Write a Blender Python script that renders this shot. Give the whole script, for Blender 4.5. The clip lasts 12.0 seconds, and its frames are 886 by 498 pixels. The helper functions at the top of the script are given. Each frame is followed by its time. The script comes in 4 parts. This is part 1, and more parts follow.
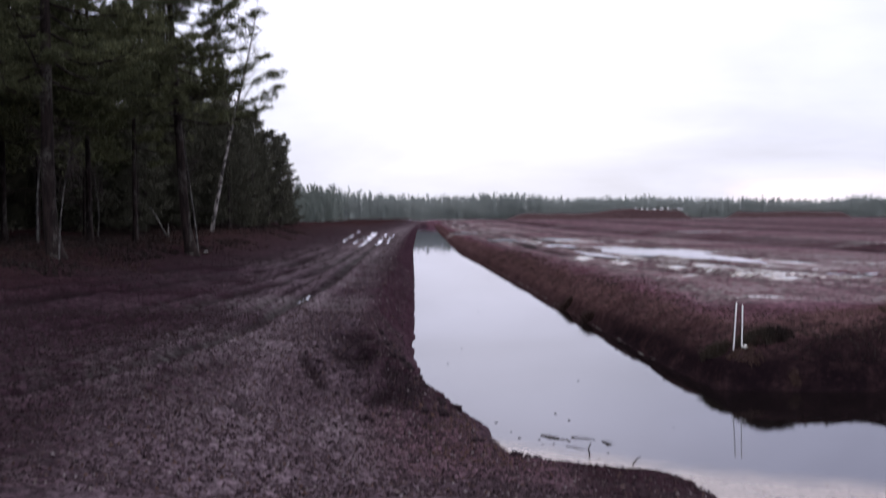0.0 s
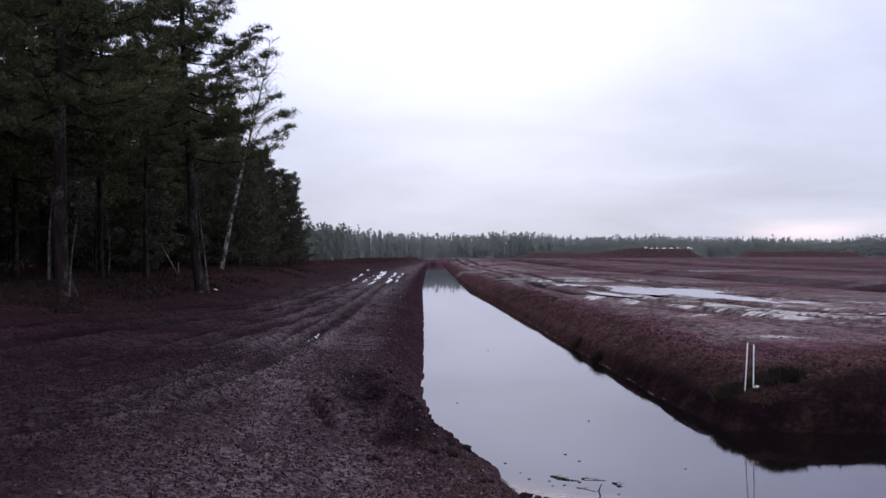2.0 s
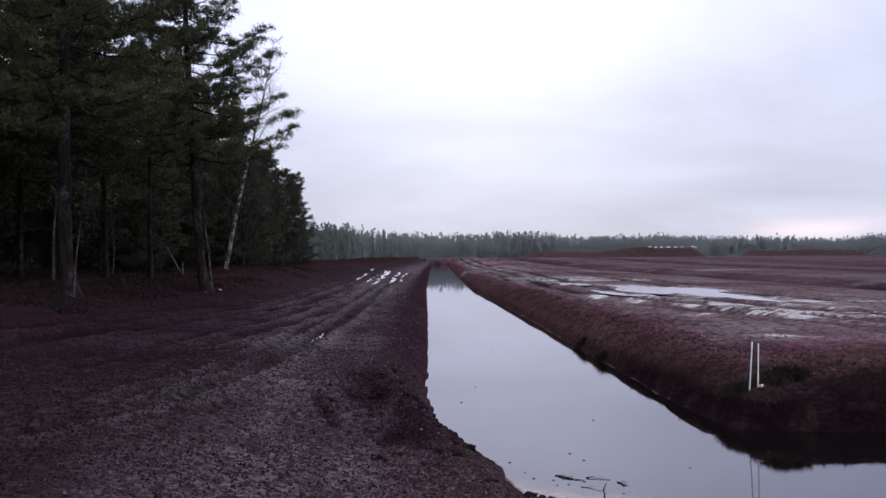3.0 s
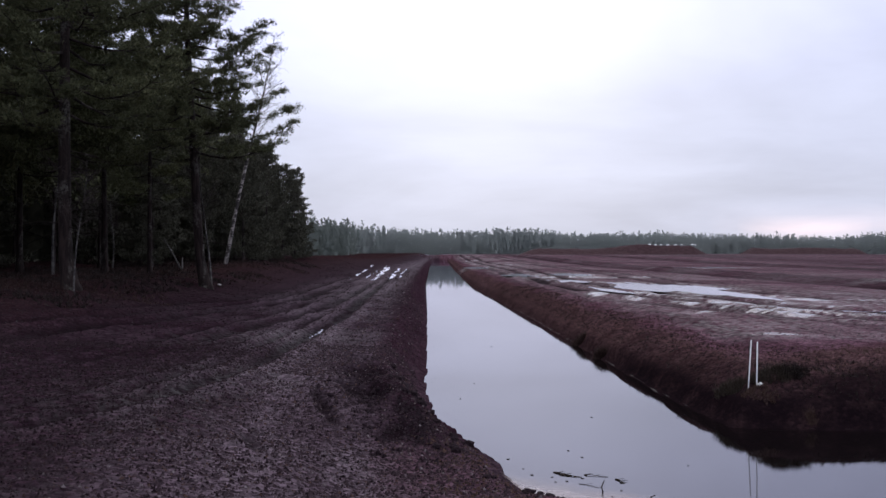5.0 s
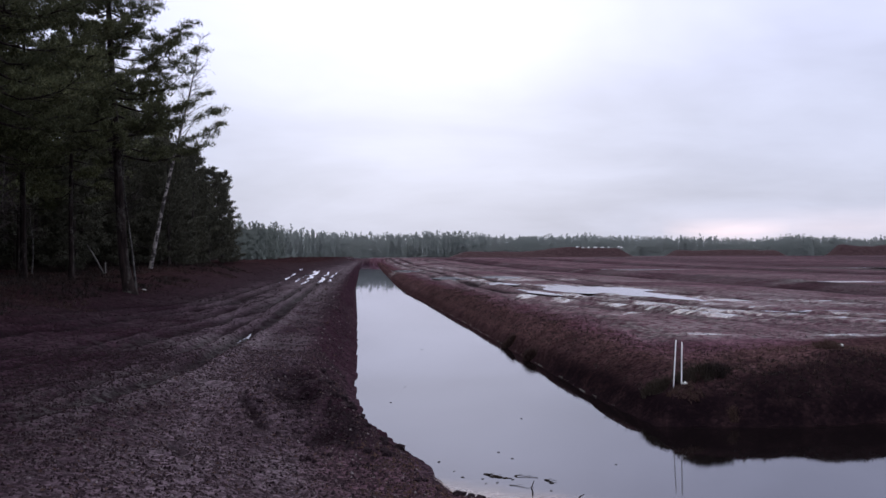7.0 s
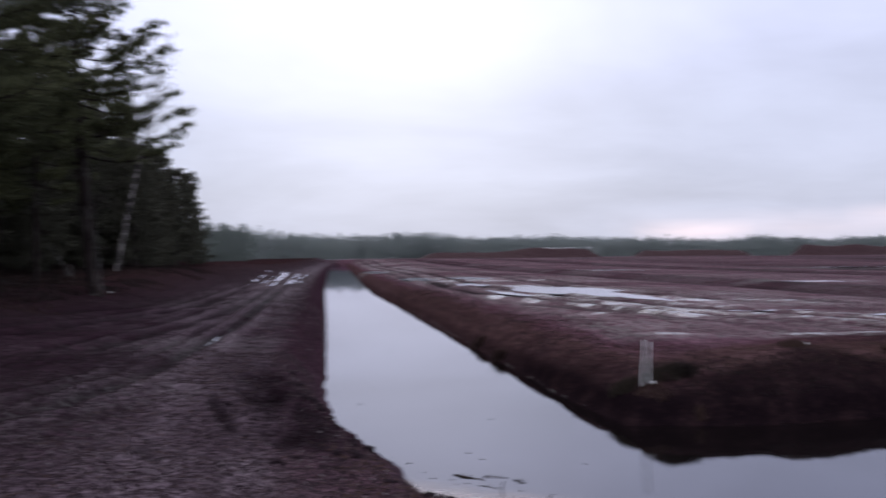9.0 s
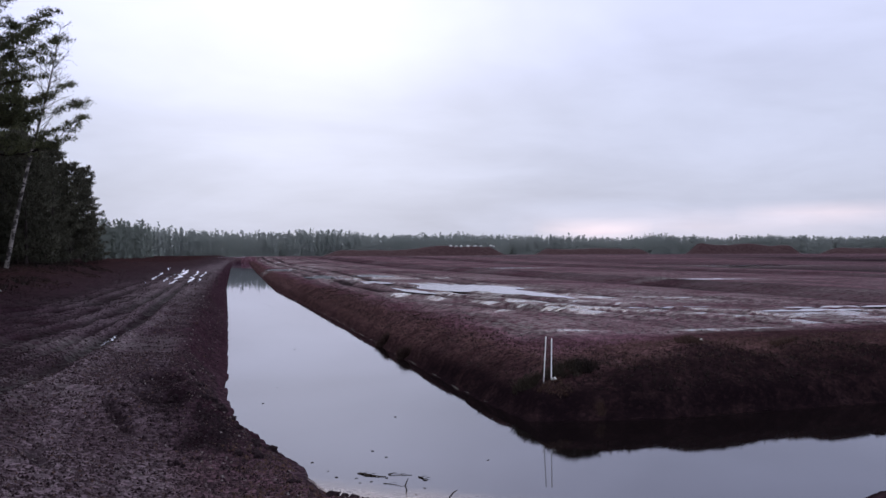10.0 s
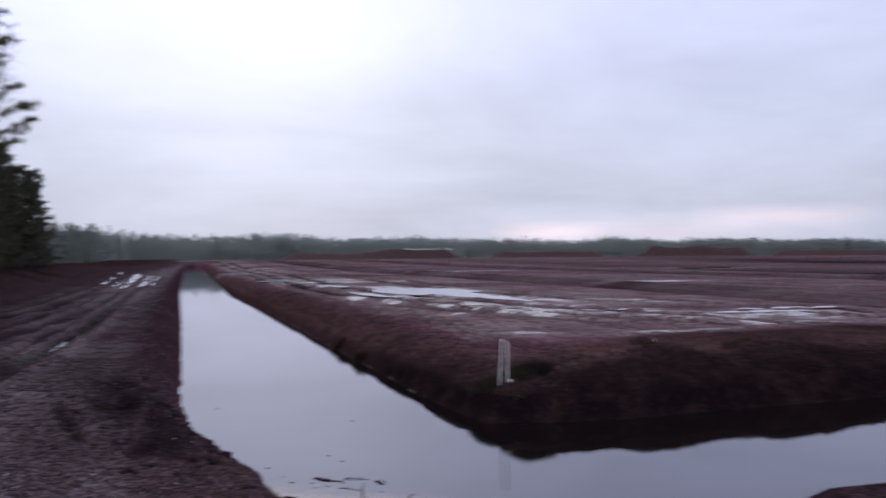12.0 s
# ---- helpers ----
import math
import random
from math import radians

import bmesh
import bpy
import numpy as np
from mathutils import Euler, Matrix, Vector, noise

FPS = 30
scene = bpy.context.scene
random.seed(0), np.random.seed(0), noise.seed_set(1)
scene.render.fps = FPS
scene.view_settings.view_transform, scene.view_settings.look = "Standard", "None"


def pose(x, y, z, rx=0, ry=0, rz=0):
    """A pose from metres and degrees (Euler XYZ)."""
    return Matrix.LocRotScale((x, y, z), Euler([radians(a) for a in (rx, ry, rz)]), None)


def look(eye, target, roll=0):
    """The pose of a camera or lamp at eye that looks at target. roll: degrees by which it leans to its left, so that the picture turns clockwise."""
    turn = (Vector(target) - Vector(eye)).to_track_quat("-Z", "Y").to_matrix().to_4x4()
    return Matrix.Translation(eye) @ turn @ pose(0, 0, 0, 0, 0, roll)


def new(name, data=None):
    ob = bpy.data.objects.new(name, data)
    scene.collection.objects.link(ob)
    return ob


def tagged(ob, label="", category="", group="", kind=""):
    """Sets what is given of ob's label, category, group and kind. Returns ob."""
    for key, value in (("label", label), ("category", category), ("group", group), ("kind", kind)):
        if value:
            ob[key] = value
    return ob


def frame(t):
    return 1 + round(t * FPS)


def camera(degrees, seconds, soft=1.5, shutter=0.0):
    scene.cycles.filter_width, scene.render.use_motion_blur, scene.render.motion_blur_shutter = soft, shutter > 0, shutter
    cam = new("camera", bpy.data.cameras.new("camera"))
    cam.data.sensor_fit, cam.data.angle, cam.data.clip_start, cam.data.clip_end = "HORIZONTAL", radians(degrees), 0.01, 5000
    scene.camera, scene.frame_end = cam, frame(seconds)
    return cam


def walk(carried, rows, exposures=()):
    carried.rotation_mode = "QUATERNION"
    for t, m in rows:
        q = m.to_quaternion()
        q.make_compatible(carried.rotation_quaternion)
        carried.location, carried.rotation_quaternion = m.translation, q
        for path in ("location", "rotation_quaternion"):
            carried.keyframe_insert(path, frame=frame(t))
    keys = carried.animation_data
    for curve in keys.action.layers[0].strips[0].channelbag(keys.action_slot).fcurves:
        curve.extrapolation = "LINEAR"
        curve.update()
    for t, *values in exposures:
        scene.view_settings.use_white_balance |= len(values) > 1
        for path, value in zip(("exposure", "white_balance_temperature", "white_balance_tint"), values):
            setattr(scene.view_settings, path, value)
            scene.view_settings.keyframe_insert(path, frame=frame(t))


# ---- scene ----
cam = camera(50.0, 12.0, soft=1.5, shutter=0.5)

# The observer stands still on the track at the ditch's end and turns. t, yaw, pitch, roll
EYE = (0.0, 0.0, 2.1)
TURNS = [
    (0.0, -0.72, -1.83, 0.14), (0.1, -0.72, -0.75, 0.14), (0.2, -0.55, -0.15, 0.13), (0.3, -0.30, 0.32, 0.12),
    (0.4, -0.27, 0.50, 0.12), (0.5, -0.30, 0.47, 0.12), (1.0, -0.05, 0.13, -0.02), (1.5, -0.24, 0.52, 0.21),
    (2.0, -0.15, 0.50, -0.01), (2.5, 0.0, 0.545, 0.0), (3.0, 0.09, 0.47, 0.13), (3.2, 0.02, 0.30, 0.05),
    (4.8, 0.08, 0.25, -0.18), (5.0, 0.07, 0.25, -0.22), (5.5, -0.02, 0.28, -0.31), (6.0, -0.03, 0.28, -0.32),
    (6.1, -0.45, 0.30, -0.34), (6.2, -2.35, 0.33, -0.38), (6.3, -4.25, 0.36, -0.42), (6.4, -4.80, 0.38, -0.44),
    (6.5, -4.61, 0.39, -0.43), (7.0, -4.15, 0.45, 0.05), (7.2, -4.05, 0.46, 0.06), (8.8, -4.10, 0.50, 0.22),
    (8.9, -4.40, 0.51, 0.25), (9.0, -6.0, 0.51, 0.26), (9.1, -9.0, 0.46, 0.15), (9.2, -11.1, 0.40, 0.02),
    (9.3, -11.75, 0.36, -0.08), (9.5, -11.9, 0.34, -0.13), (10.0, -11.74, 0.36, 0.10), (10.5, -11.73, 0.55, 0.16),
    (11.0, -11.8, 0.51, 0.20), (11.5, -11.83, 0.56, 0.11), (11.8, -11.85, 0.55, 0.15), (11.9, -12.5, 0.55, 0.22),
    (12.0, -14.4, 0.54, 0.31)]
walk(cam, [(t, pose(*EYE, 90 + p, r, y)) for t, y, p, r in TURNS],
     [(0.0, 0.38, 6800, 10), (0.5, 0.33, 6800, 10), (0.9, 0.05, 6600, 10), (1.2, 0.02, 6500, 10), (6.0, 0.02, 6500, 10), (6.5, 0.0, 6500, 10), (9.0, -0.03, 6450, 10), (9.4, -0.08, 6400, 10), (12.0, -0.08, 6400, 10)])

# ---- sky and light ----
SUN_AZ, SUN_EL = radians(8), radians(48)
world = bpy.data.worlds.new("overcast_sky")
scene.world = world
world.use_nodes = True
wt = world.node_tree
wt.nodes.clear()


def wnode(kind, **props):
    n = wt.nodes.new(kind)
    for k, v in props.items():
        n.inputs[k].default_value = v
    return n


def wmath(op, a, b=0.0, clamp=False):
    n = wt.nodes.new("ShaderNodeMath")
    n.operation, n.use_clamp = op, clamp
    for i, v in enumerate((a, b)):
        if isinstance(v, (int, float)):
            n.inputs[i].default_value = v
        else:
            wt.links.new(v, n.inputs[i])
    return n.outputs[0]


def wmix(kind, fac, a, b):
    n = wt.nodes.new("ShaderNodeMix")
    n.data_type, n.blend_type, n.clamp_factor = "RGBA", kind, True
    for i, v in ((0, fac), (6, a), (7, b)):
        if isinstance(v, (int, float, tuple)):
            n.inputs[i].default_value = v
        else:
            wt.links.new(v, n.inputs[i])
    return n.outputs[2]


coord = wnode("ShaderNodeTexCoord").outputs["Generated"]
sep = wnode("ShaderNodeSeparateXYZ")
wt.links.new(coord, sep.inputs[0])
up = wmath("MAXIMUM", sep.outputs[2], 0.0)
ramp = wnode("ShaderNodeValToRGB")
wt.links.new(wmath("POWER", up, 0.5), ramp.inputs[0])
ramp.color_ramp.interpolation = "EASE"
SKY_STOPS = ((0.0, (0.545, 0.57, 0.69)), (0.24, (0.545, 0.575, 0.735)), (0.36, (0.59, 0.625, 0.815)), (0.50, (0.715, 0.755, 1.02)), (0.60, (0.98, 1.02, 1.29)), (1.0, (1.20, 1.22, 1.32)))
els = ramp.color_ramp.elements
while len(els) < len(SKY_STOPS):
    els.new(0.5)
for e, (p, c) in zip(els, SKY_STOPS):
    e.position, e.color = p, (*c, 1)
# cloud sheets, seen on a flat layer overhead
flat = wnode("ShaderNodeCombineXYZ")
den = wmath("ADD", up, 0.20)
wt.links.new(wmath("DIVIDE", sep.outputs[0], den), flat.inputs[0])
wt.links.new(wmath("DIVIDE", sep.outputs[1], den), flat.inputs[1])
clouds = wnode("ShaderNodeTexNoise", Scale=0.8, Detail=5.0, Roughness=0.5, Distortion=0.6)
wt.links.new(flat.outputs[0], clouds.inputs["Vector"])
tone = wnode("ShaderNodeMapRange")
for k, v in (("From Min", 0.3), ("From Max", 0.7), ("To Min", 0.86), ("To Max", 1.14)):
    tone.inputs[k].default_value = v
wt.links.new(clouds.outputs[0], tone.inputs["Value"])
puffs = wnode("ShaderNodeTexNoise", Scale=2.4, Detail=4.0, Roughness=0.55, Distortion=0.4)
wt.links.new(flat.outputs[0], puffs.inputs["Vector"])
tone_small = wmath("ADD", wmath("MULTIPLY", puffs.outputs[0], 0.22), 0.89)
sheet = wmix("MULTIPLY", 1.0, ramp.outputs[0], wmath("MULTIPLY", tone.outputs[0], tone_small))


def toward(az, el):
    """How near the direction lies to a bearing, as a dot product."""
    n = wt.nodes.new("ShaderNodeVectorMath")
    n.operation = "DOT_PRODUCT"
    wt.links.new(coord, n.inputs[0])
    n.inputs[1].default_value = (math.sin(az) * math.cos(el), math.cos(az) * math.cos(el), math.sin(el))
    return n.outputs["Value"]


# the veiled sun brightens the sheet round it; a thin warm break lies low over the far woods
veil = wmath("POWER", wmath("MAXIMUM", toward(radians(3), radians(16.5)), 0.0), 38.0)
sheet = wmix("ADD", wmath("MULTIPLY", veil, 0.45), sheet, (0.76, 0.72, 0.66, 1))
for az, el, wide, tall, glow in ((20.7, 1.45, 16, 70, 0.55), (34.0, 2.35, 11, 75, 0.40), (27.0, 1.6, 5, 45, 0.28)):
    across = wmath("SUBTRACT", 1.0, wmath("MULTIPLY", wmath("ABSOLUTE", wmath("SUBTRACT", wmath("ARCTAN2", sep.outputs[0], sep.outputs[1]), radians(az))), wide), True)
    level = wmath("SUBTRACT", 1.0, wmath("MULTIPLY", wmath("ABSOLUTE", wmath("SUBTRACT", sep.outputs[2], math.sin(radians(el)))), tall), True)
    low = wmath("MULTIPLY", wmath("POWER", across, 0.7), wmath("MULTIPLY", level, wmath("ADD", 0.5, puffs.outputs[0])))
    sheet = wmix("ADD", wmath("MULTIPLY", low, glow), sheet, (0.62, 0.36, 0.26, 1))
bg = wnode("ShaderNodeBackground", Strength=1.0)
wt.links.new(sheet, bg.inputs[0])
air = wnode("ShaderNodeTexSky")
air.sky_type, air.sun_disc, air.sun_elevation, air.sun_rotation = "NISHITA", False, SUN_EL, SUN_AZ
air.air_density, air.dust_density = 1.0, 3.0
bg2 = wnode("ShaderNodeBackground", Strength=0.01)
wt.links.new(air.outputs[0], bg2.inputs[0])
both = wt.nodes.new("ShaderNodeAddShader")
wt.links.new(bg.outputs[0], both.inputs[0])
wt.links.new(bg2.outputs[0], both.inputs[1])
wout = wt.nodes.new("ShaderNodeOutputWorld")
wt.links.new(both.outputs[0], wout.inputs[0])

sun = new("sun", bpy.data.lights.new("sun", "SUN"))
sun.data.energy, sun.data.angle, sun.data.color = 0.35, radians(40), (1.0, 0.96, 0.9)
sun.matrix_world = look((60 * math.sin(SUN_AZ), 60 * math.cos(SUN_AZ), 60 * math.tan(SUN_EL)), (0, 0, 0))

# ---- materials ----


class Mat:
    """A small writer of node materials."""

    def __init__(self, name, base=(0.5, 0.5, 0.5), rough=0.8, metal=0.0):
        self.m = bpy.data.materials.new(name)
        self.m.use_nodes = True
        self.t = self.m.node_tree
        self.b = self.t.nodes["Principled BSDF"]
        self.b.inputs["Base Color"].default_value = (*base, 1)
        self.b.inputs["Roughness"].default_value = rough
        self.b.inputs["Metallic"].default_value = metal
        self.co = self.node("ShaderNodeTexCoord").outputs["Object"]

    def node(self, kind, **props):
        n = self.t.nodes.new(kind)
        for k, v in props.items():
            n.inputs[k].default_value = v
        return n

    def put(self, value, socket):
        if isinstance(value, (int, float)):
            socket.default_value = value
        elif isinstance(value, tuple):
            socket.default_value = (*value, 1) if len(value) == 3 else value
        else:
            self.t.links.new(value, socket)

    def noise(self, scale, detail=4.0, rough=0.55, warp=0.0, stretch=None):
        n = self.node("ShaderNodeTexNoise", Scale=scale, Detail=detail, Roughness=rough, Distortion=warp)
        v = self.co
        if stretch:
            mp = self.node("ShaderNodeMapping")
            mp.inputs["Scale"].default_value = stretch
            self.t.links.new(v, mp.inputs[0])
            v = mp.outputs[0]
        self.t.links.new(v, n.inputs["Vector"])
        return n.outputs[0]

    def attr(self, name):
        n = self.node("ShaderNodeAttribute")
        n.attribute_name = name
        return n.outputs["Fac"]

    def math(self, op, a, b=0.0, clamp=False):
        n = self.node("ShaderNodeMath")
        n.operation, n.use_clamp = op, clamp
        self.put(a, n.inputs[0]), self.put(b, n.inputs[1])
        return n.outputs[0]

    def span(self, v, lo, hi, to_lo=0.0, to_hi=1.0):
        n = self.node("ShaderNodeMapRange")
        n.interpolation_type = "SMOOTHSTEP"
        for k, x in (("From Min", lo), ("From Max", hi), ("To Min", to_lo), ("To Max", to_hi)):
            n.inputs[k].default_value = x
        self.put(v, n.inputs["Value"])
        return n.outputs[0]

    def mix(self, fac, a, b, kind="MIX"):
        n = self.node("ShaderNodeMix")
        n.data_type, n.blend_type = "RGBA", kind
        self.put(fac, n.inputs[0]), self.put(a, n.inputs[6]), self.put(b, n.inputs[7])
        return n.outputs[2]

    def bump(self, height, strength=0.5, depth=0.02, under=None):
        n = self.node("ShaderNodeBump", Strength=strength, Distance=depth)
        self.put(height, n.inputs["Height"])
        if under is not None:
            self.put(under, n.inputs["Normal"])
        self.put(n.outputs[0], self.b.inputs["Normal"])
        return n.outputs[0]

    def color(self, v):
        self.put(v, self.b.inputs["Base Color"])

    def roughness(self, v):
        self.put(v, self.b.inputs["Roughness"])


def peat_ground():
    """Bare peat: road mud, field surface, bank and forest litter by painted soil kinds, with a wet gloss; some shade
    and sheen put into the colours.
    """
    m = Mat("peat_ground", rough=0.85)
    big, mid, fine, grit = m.noise(0.25, 4), m.noise(2.3, 5, 0.62), m.noise(13.0, 6, 0.7), m.noise(60.0, 4, 0.7)
    cells = m.node("ShaderNodeTexVoronoi", Scale=26.0, Randomness=1.0)
    jig = m.node("ShaderNodeTexNoise", Scale=9.0)
    m.put(m.co, jig.inputs["Vector"])
    warp = m.mix(0.05, m.co, jig.outputs["Color"], "ADD")
    m.put(warp, cells.inputs["Vector"])
    tone = m.node("ShaderNodeSeparateColor")
    m.put(cells.outputs["Color"], tone.inputs[0])
    crumb = tone.outputs[0]
    road = m.mix(m.span(mid, 0.35, 0.65), (0.0130, 0.0068, 0.0094), (0.0232, 0.0128, 0.0170))
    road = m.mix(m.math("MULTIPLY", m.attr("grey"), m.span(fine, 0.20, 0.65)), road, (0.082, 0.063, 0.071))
    field = m.mix(m.span(mid, 0.3, 0.7), (0.041, 0.0178, 0.0228), (0.077, 0.0392, 0.0490))
    field = m.mix(m.span(big, 0.45, 0.7, 0, 0.5), field, (0.096, 0.057, 0.070))
    comb = m.noise(1.0, 4, 0.6, 0.2, (1.5, 0.06, 1.0))
    field = m.mix(m.span(comb, 0.52, 0.36, 0.0, 0.6), field, (0.026, 0.0125, 0.0150))
    field = m.mix(m.span(comb, 0.52, 0.68, 0.0, 0.5), field, (0.120, 0.076, 0.085))
    soil = m.mix(m.attr("field"), road, field)
    # wood-side litter: brown forest floor, with the trees' shade put into its colour
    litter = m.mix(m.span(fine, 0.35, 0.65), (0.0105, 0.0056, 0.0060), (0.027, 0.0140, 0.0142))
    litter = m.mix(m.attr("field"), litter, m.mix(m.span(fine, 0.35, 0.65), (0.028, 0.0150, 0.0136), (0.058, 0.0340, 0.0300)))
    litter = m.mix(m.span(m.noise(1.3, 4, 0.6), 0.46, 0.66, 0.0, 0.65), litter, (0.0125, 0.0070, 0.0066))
    litter = m.mix(m.span(m.noise(3.4, 4, 0.65), 0.56, 0.70, 0.0, 0.5), litter, (0.060, 0.040, 0.034))
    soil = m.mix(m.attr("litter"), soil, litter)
    soil = m.mix(m.span(crumb, 0.45, 1.0, 0.0, 0.75), soil, m.mix(1.0, soil, (2.1, 2.05, 2.1), "MULTIPLY"))
    soil = m.mix(m.span(crumb, 0.40, 0.0, 0.0, 0.8), soil, (0.010, 0.0062, 0.0080))
    soil = m.mix(m.span(grit, 0.50, 0.75, 0.0, 0.35), soil, m.mix(1.0, soil, (1.9, 1.85, 1.9), "MULTIPLY"))
    soil = m.mix(m.span(fine, 0.44, 0.26, 0.0, 0.40), soil, (0.010, 0.0062, 0.0080))
    # dark: painted shade on the field bank, and darker hollows, ruts and drains
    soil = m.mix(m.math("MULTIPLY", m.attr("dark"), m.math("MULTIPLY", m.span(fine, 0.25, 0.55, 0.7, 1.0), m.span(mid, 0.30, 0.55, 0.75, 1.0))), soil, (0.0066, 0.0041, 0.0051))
    soil = m.mix(1.0, soil, (0.99, 0.99, 1.06), "MULTIPLY")
    m.color(soil)
    wet = m.attr("wet")
    streak = m.math("ADD", m.math("ADD", m.math("MULTIPLY", m.noise(1.0, 6, 0.64, 0.3, (0.9, 3.0, 1.0)), 0.45), m.math("MULTIPLY", m.noise(1.0, 4, 0.6, 0.2, (2.2, 7.5, 1.0)), 0.32)), m.math("MULTIPLY", comb, 0.25))
    pools = m.span(m.math("ADD", m.math("MULTIPLY", m.math("MULTIPLY", wet, m.span(m.attr("field"), 0.0, 1.0, 0.3, 1.0)), 0.5), m.math("ADD", m.math("MULTIPLY", streak, 0.82), m.math("MULTIPLY", m.noise(7.0, 4, 0.7), 0.18))), 0.880, 0.960)
    film = m.math("MULTIPLY", wet, m.span(m.noise(6.0, 4, 0.6), 0.35, 0.65), True)
    rough = m.mix(film, (0.85, 0.85, 0.85), (0.40, 0.40, 0.40))
    m.roughness(m.mix(pools, rough, (0.14, 0.14, 0.14)))
    m.put(m.math("ADD", m.math("MULTIPLY", film, 0.42), m.math("MULTIPLY", pools, 0.35)), m.b.inputs["Specular IOR Level"])
    dry = m.math("SUBTRACT", 1.0, m.math("MULTIPLY", pools, 0.93))
    chunk = m.math("SUBTRACT", 1.0, m.math("MULTIPLY", cells.outputs["Distance"], 1.2))
    h = m.math("ADD", m.math("MULTIPLY", fine, 0.5), m.math("ADD", m.math("MULTIPLY", grit, 0.25), m.math("MULTIPLY", chunk, 0.45)))
    m.bump(m.math("MULTIPLY", h, dry), 0.6, 0.028)
    return m.m


def water(name, tint, rough, ripple):
    """Dark water under a mirror of the sky, stronger towards grazing sight."""
    m = Mat(name, tint, rough)
    m.b.inputs["Specular IOR Level"].default_value = 0.0
    normal = m.bump(m.noise(1.4, 3, 0.5), ripple, 0.01)
    mirror = m.node("ShaderNodeBsdfGlossy", Roughness=rough)
    mirror.inputs["Color"].default_value = (0.915, 0.915, 1.0, 1)
    edge = m.node("ShaderNodeFresnel", IOR=1.44)
    mx = m.node("ShaderNodeMixShader")
    m.put(normal, mirror.inputs["Normal"]), m.put(normal, edge.inputs["Normal"])
    m.put(edge.outputs[0], mx.inputs[0])
    m.t.links.new(m.b.outputs[0], mx.inputs[1])
    m.t.links.new(mirror.outputs[0], mx.inputs[2])
    m.t.links.new(mx.outputs[0], m.t.nodes["Material Output"].inputs[0])
    return m.m


def bark(name, a, b, scale=9.0, lichen=0.0):
    m = Mat(name, a, 0.9)
    n = m.noise(scale, 5, 0.65, 0.4, (1, 1, 0.18))
    c = m.mix(m.span(n, 0.35, 0.65), a, b)
    if lichen:
        patch = m.math("MULTIPLY", m.span(m.noise(1.7, 4, 0.6, 0.5, (1, 1, 0.5)), 0.50, 0.60), m.span(m.noise(14.0, 4, 0.7), 0.42, 0.58))
        c = m.mix(m.math("MULTIPLY", patch, lichen), c, (0.105, 0.100, 0.090))
    m.color(c)
    m.bump(n, 0.9, 0.04)
    m.b.inputs["Specular IOR Level"].default_value = 0.1
    return m.m


def birch_bark(name, pale):
    m = Mat(name, (0.5, 0.5, 0.48), 0.7)
    marks = m.noise(2.6, 5, 0.65, 0.4, (1.0, 1.0, 1.6))
    foot = m.noise(1.6, 3)
    c = m.mix(m.span(marks, 0.45, 0.53), pale, (0.018, 0.014, 0.014))
    m.color(m.mix(m.span(foot, 0.66, 0.76), c, (0.06, 0.045, 0.04)))
    m.bump(marks, 0.5, 0.02)
    return m.m


def foliage(name, a, b, through_light=0.12):
    """Needles and leaves, each clump a little different."""
    m = Mat(name, a, 0.65)
    isl = m.node("ShaderNodeNewGeometry").outputs["Random Per Island"]
    ob = m.node("ShaderNodeObjectInfo").outputs["Random"]
    c = m.mix(isl, a, b)
    c = m.mix(m.math("MULTIPLY", ob, 0.45), c, tuple(0.7 * v for v in a))
    m.color(c)
    m.b.inputs["Specular IOR Level"].default_value = 0.12
    tr = m.node("ShaderNodeBsdfTranslucent")
    m.put(c, tr.inputs[0])
    mx = m.node("ShaderNodeMixShader")
    mx.inputs[0].default_value = through_light
    m.t.links.new(m.b.outputs[0], mx.inputs[1])
    m.t.links.new(tr.outputs[0], mx.inputs[2])
    m.t.links.new(mx.outputs[0], m.t.nodes["Material Output"].inputs[0])
    return m.m


def hazed_foliage(name, a, b):
    """Woods of mixed stands, haze put into both tones: the tone drifts from stand to stand, a little from tree to tree.
    """
    m = Mat(name, a, 0.9)
    isl = m.node("ShaderNodeNewGeometry").outputs["Random Per Island"]
    stands = m.math("ADD", m.math("MULTIPLY", m.span(m.noise(0.03, 3), 0.35, 0.65), 0.7), m.math("MULTIPLY", isl, 0.3))
    m.color(m.mix(stands, a, b))
    m.b.inputs["Specular IOR Level"].default_value = 0.0
    return m.m


def plain(name, a, b, rough=0.7, scale=14.0, bump=0.4, depth=0.01):
    m = Mat(name, a, rough)
    n = m.noise(scale, 5, 0.6)
    m.color(m.mix(m.span(n, 0.32, 0.68), a, b))
    m.bump(n, bump, depth)
    if rough > 0.8:
        m.b.inputs["Specular IOR Level"].default_value = 0.05
    return m.m


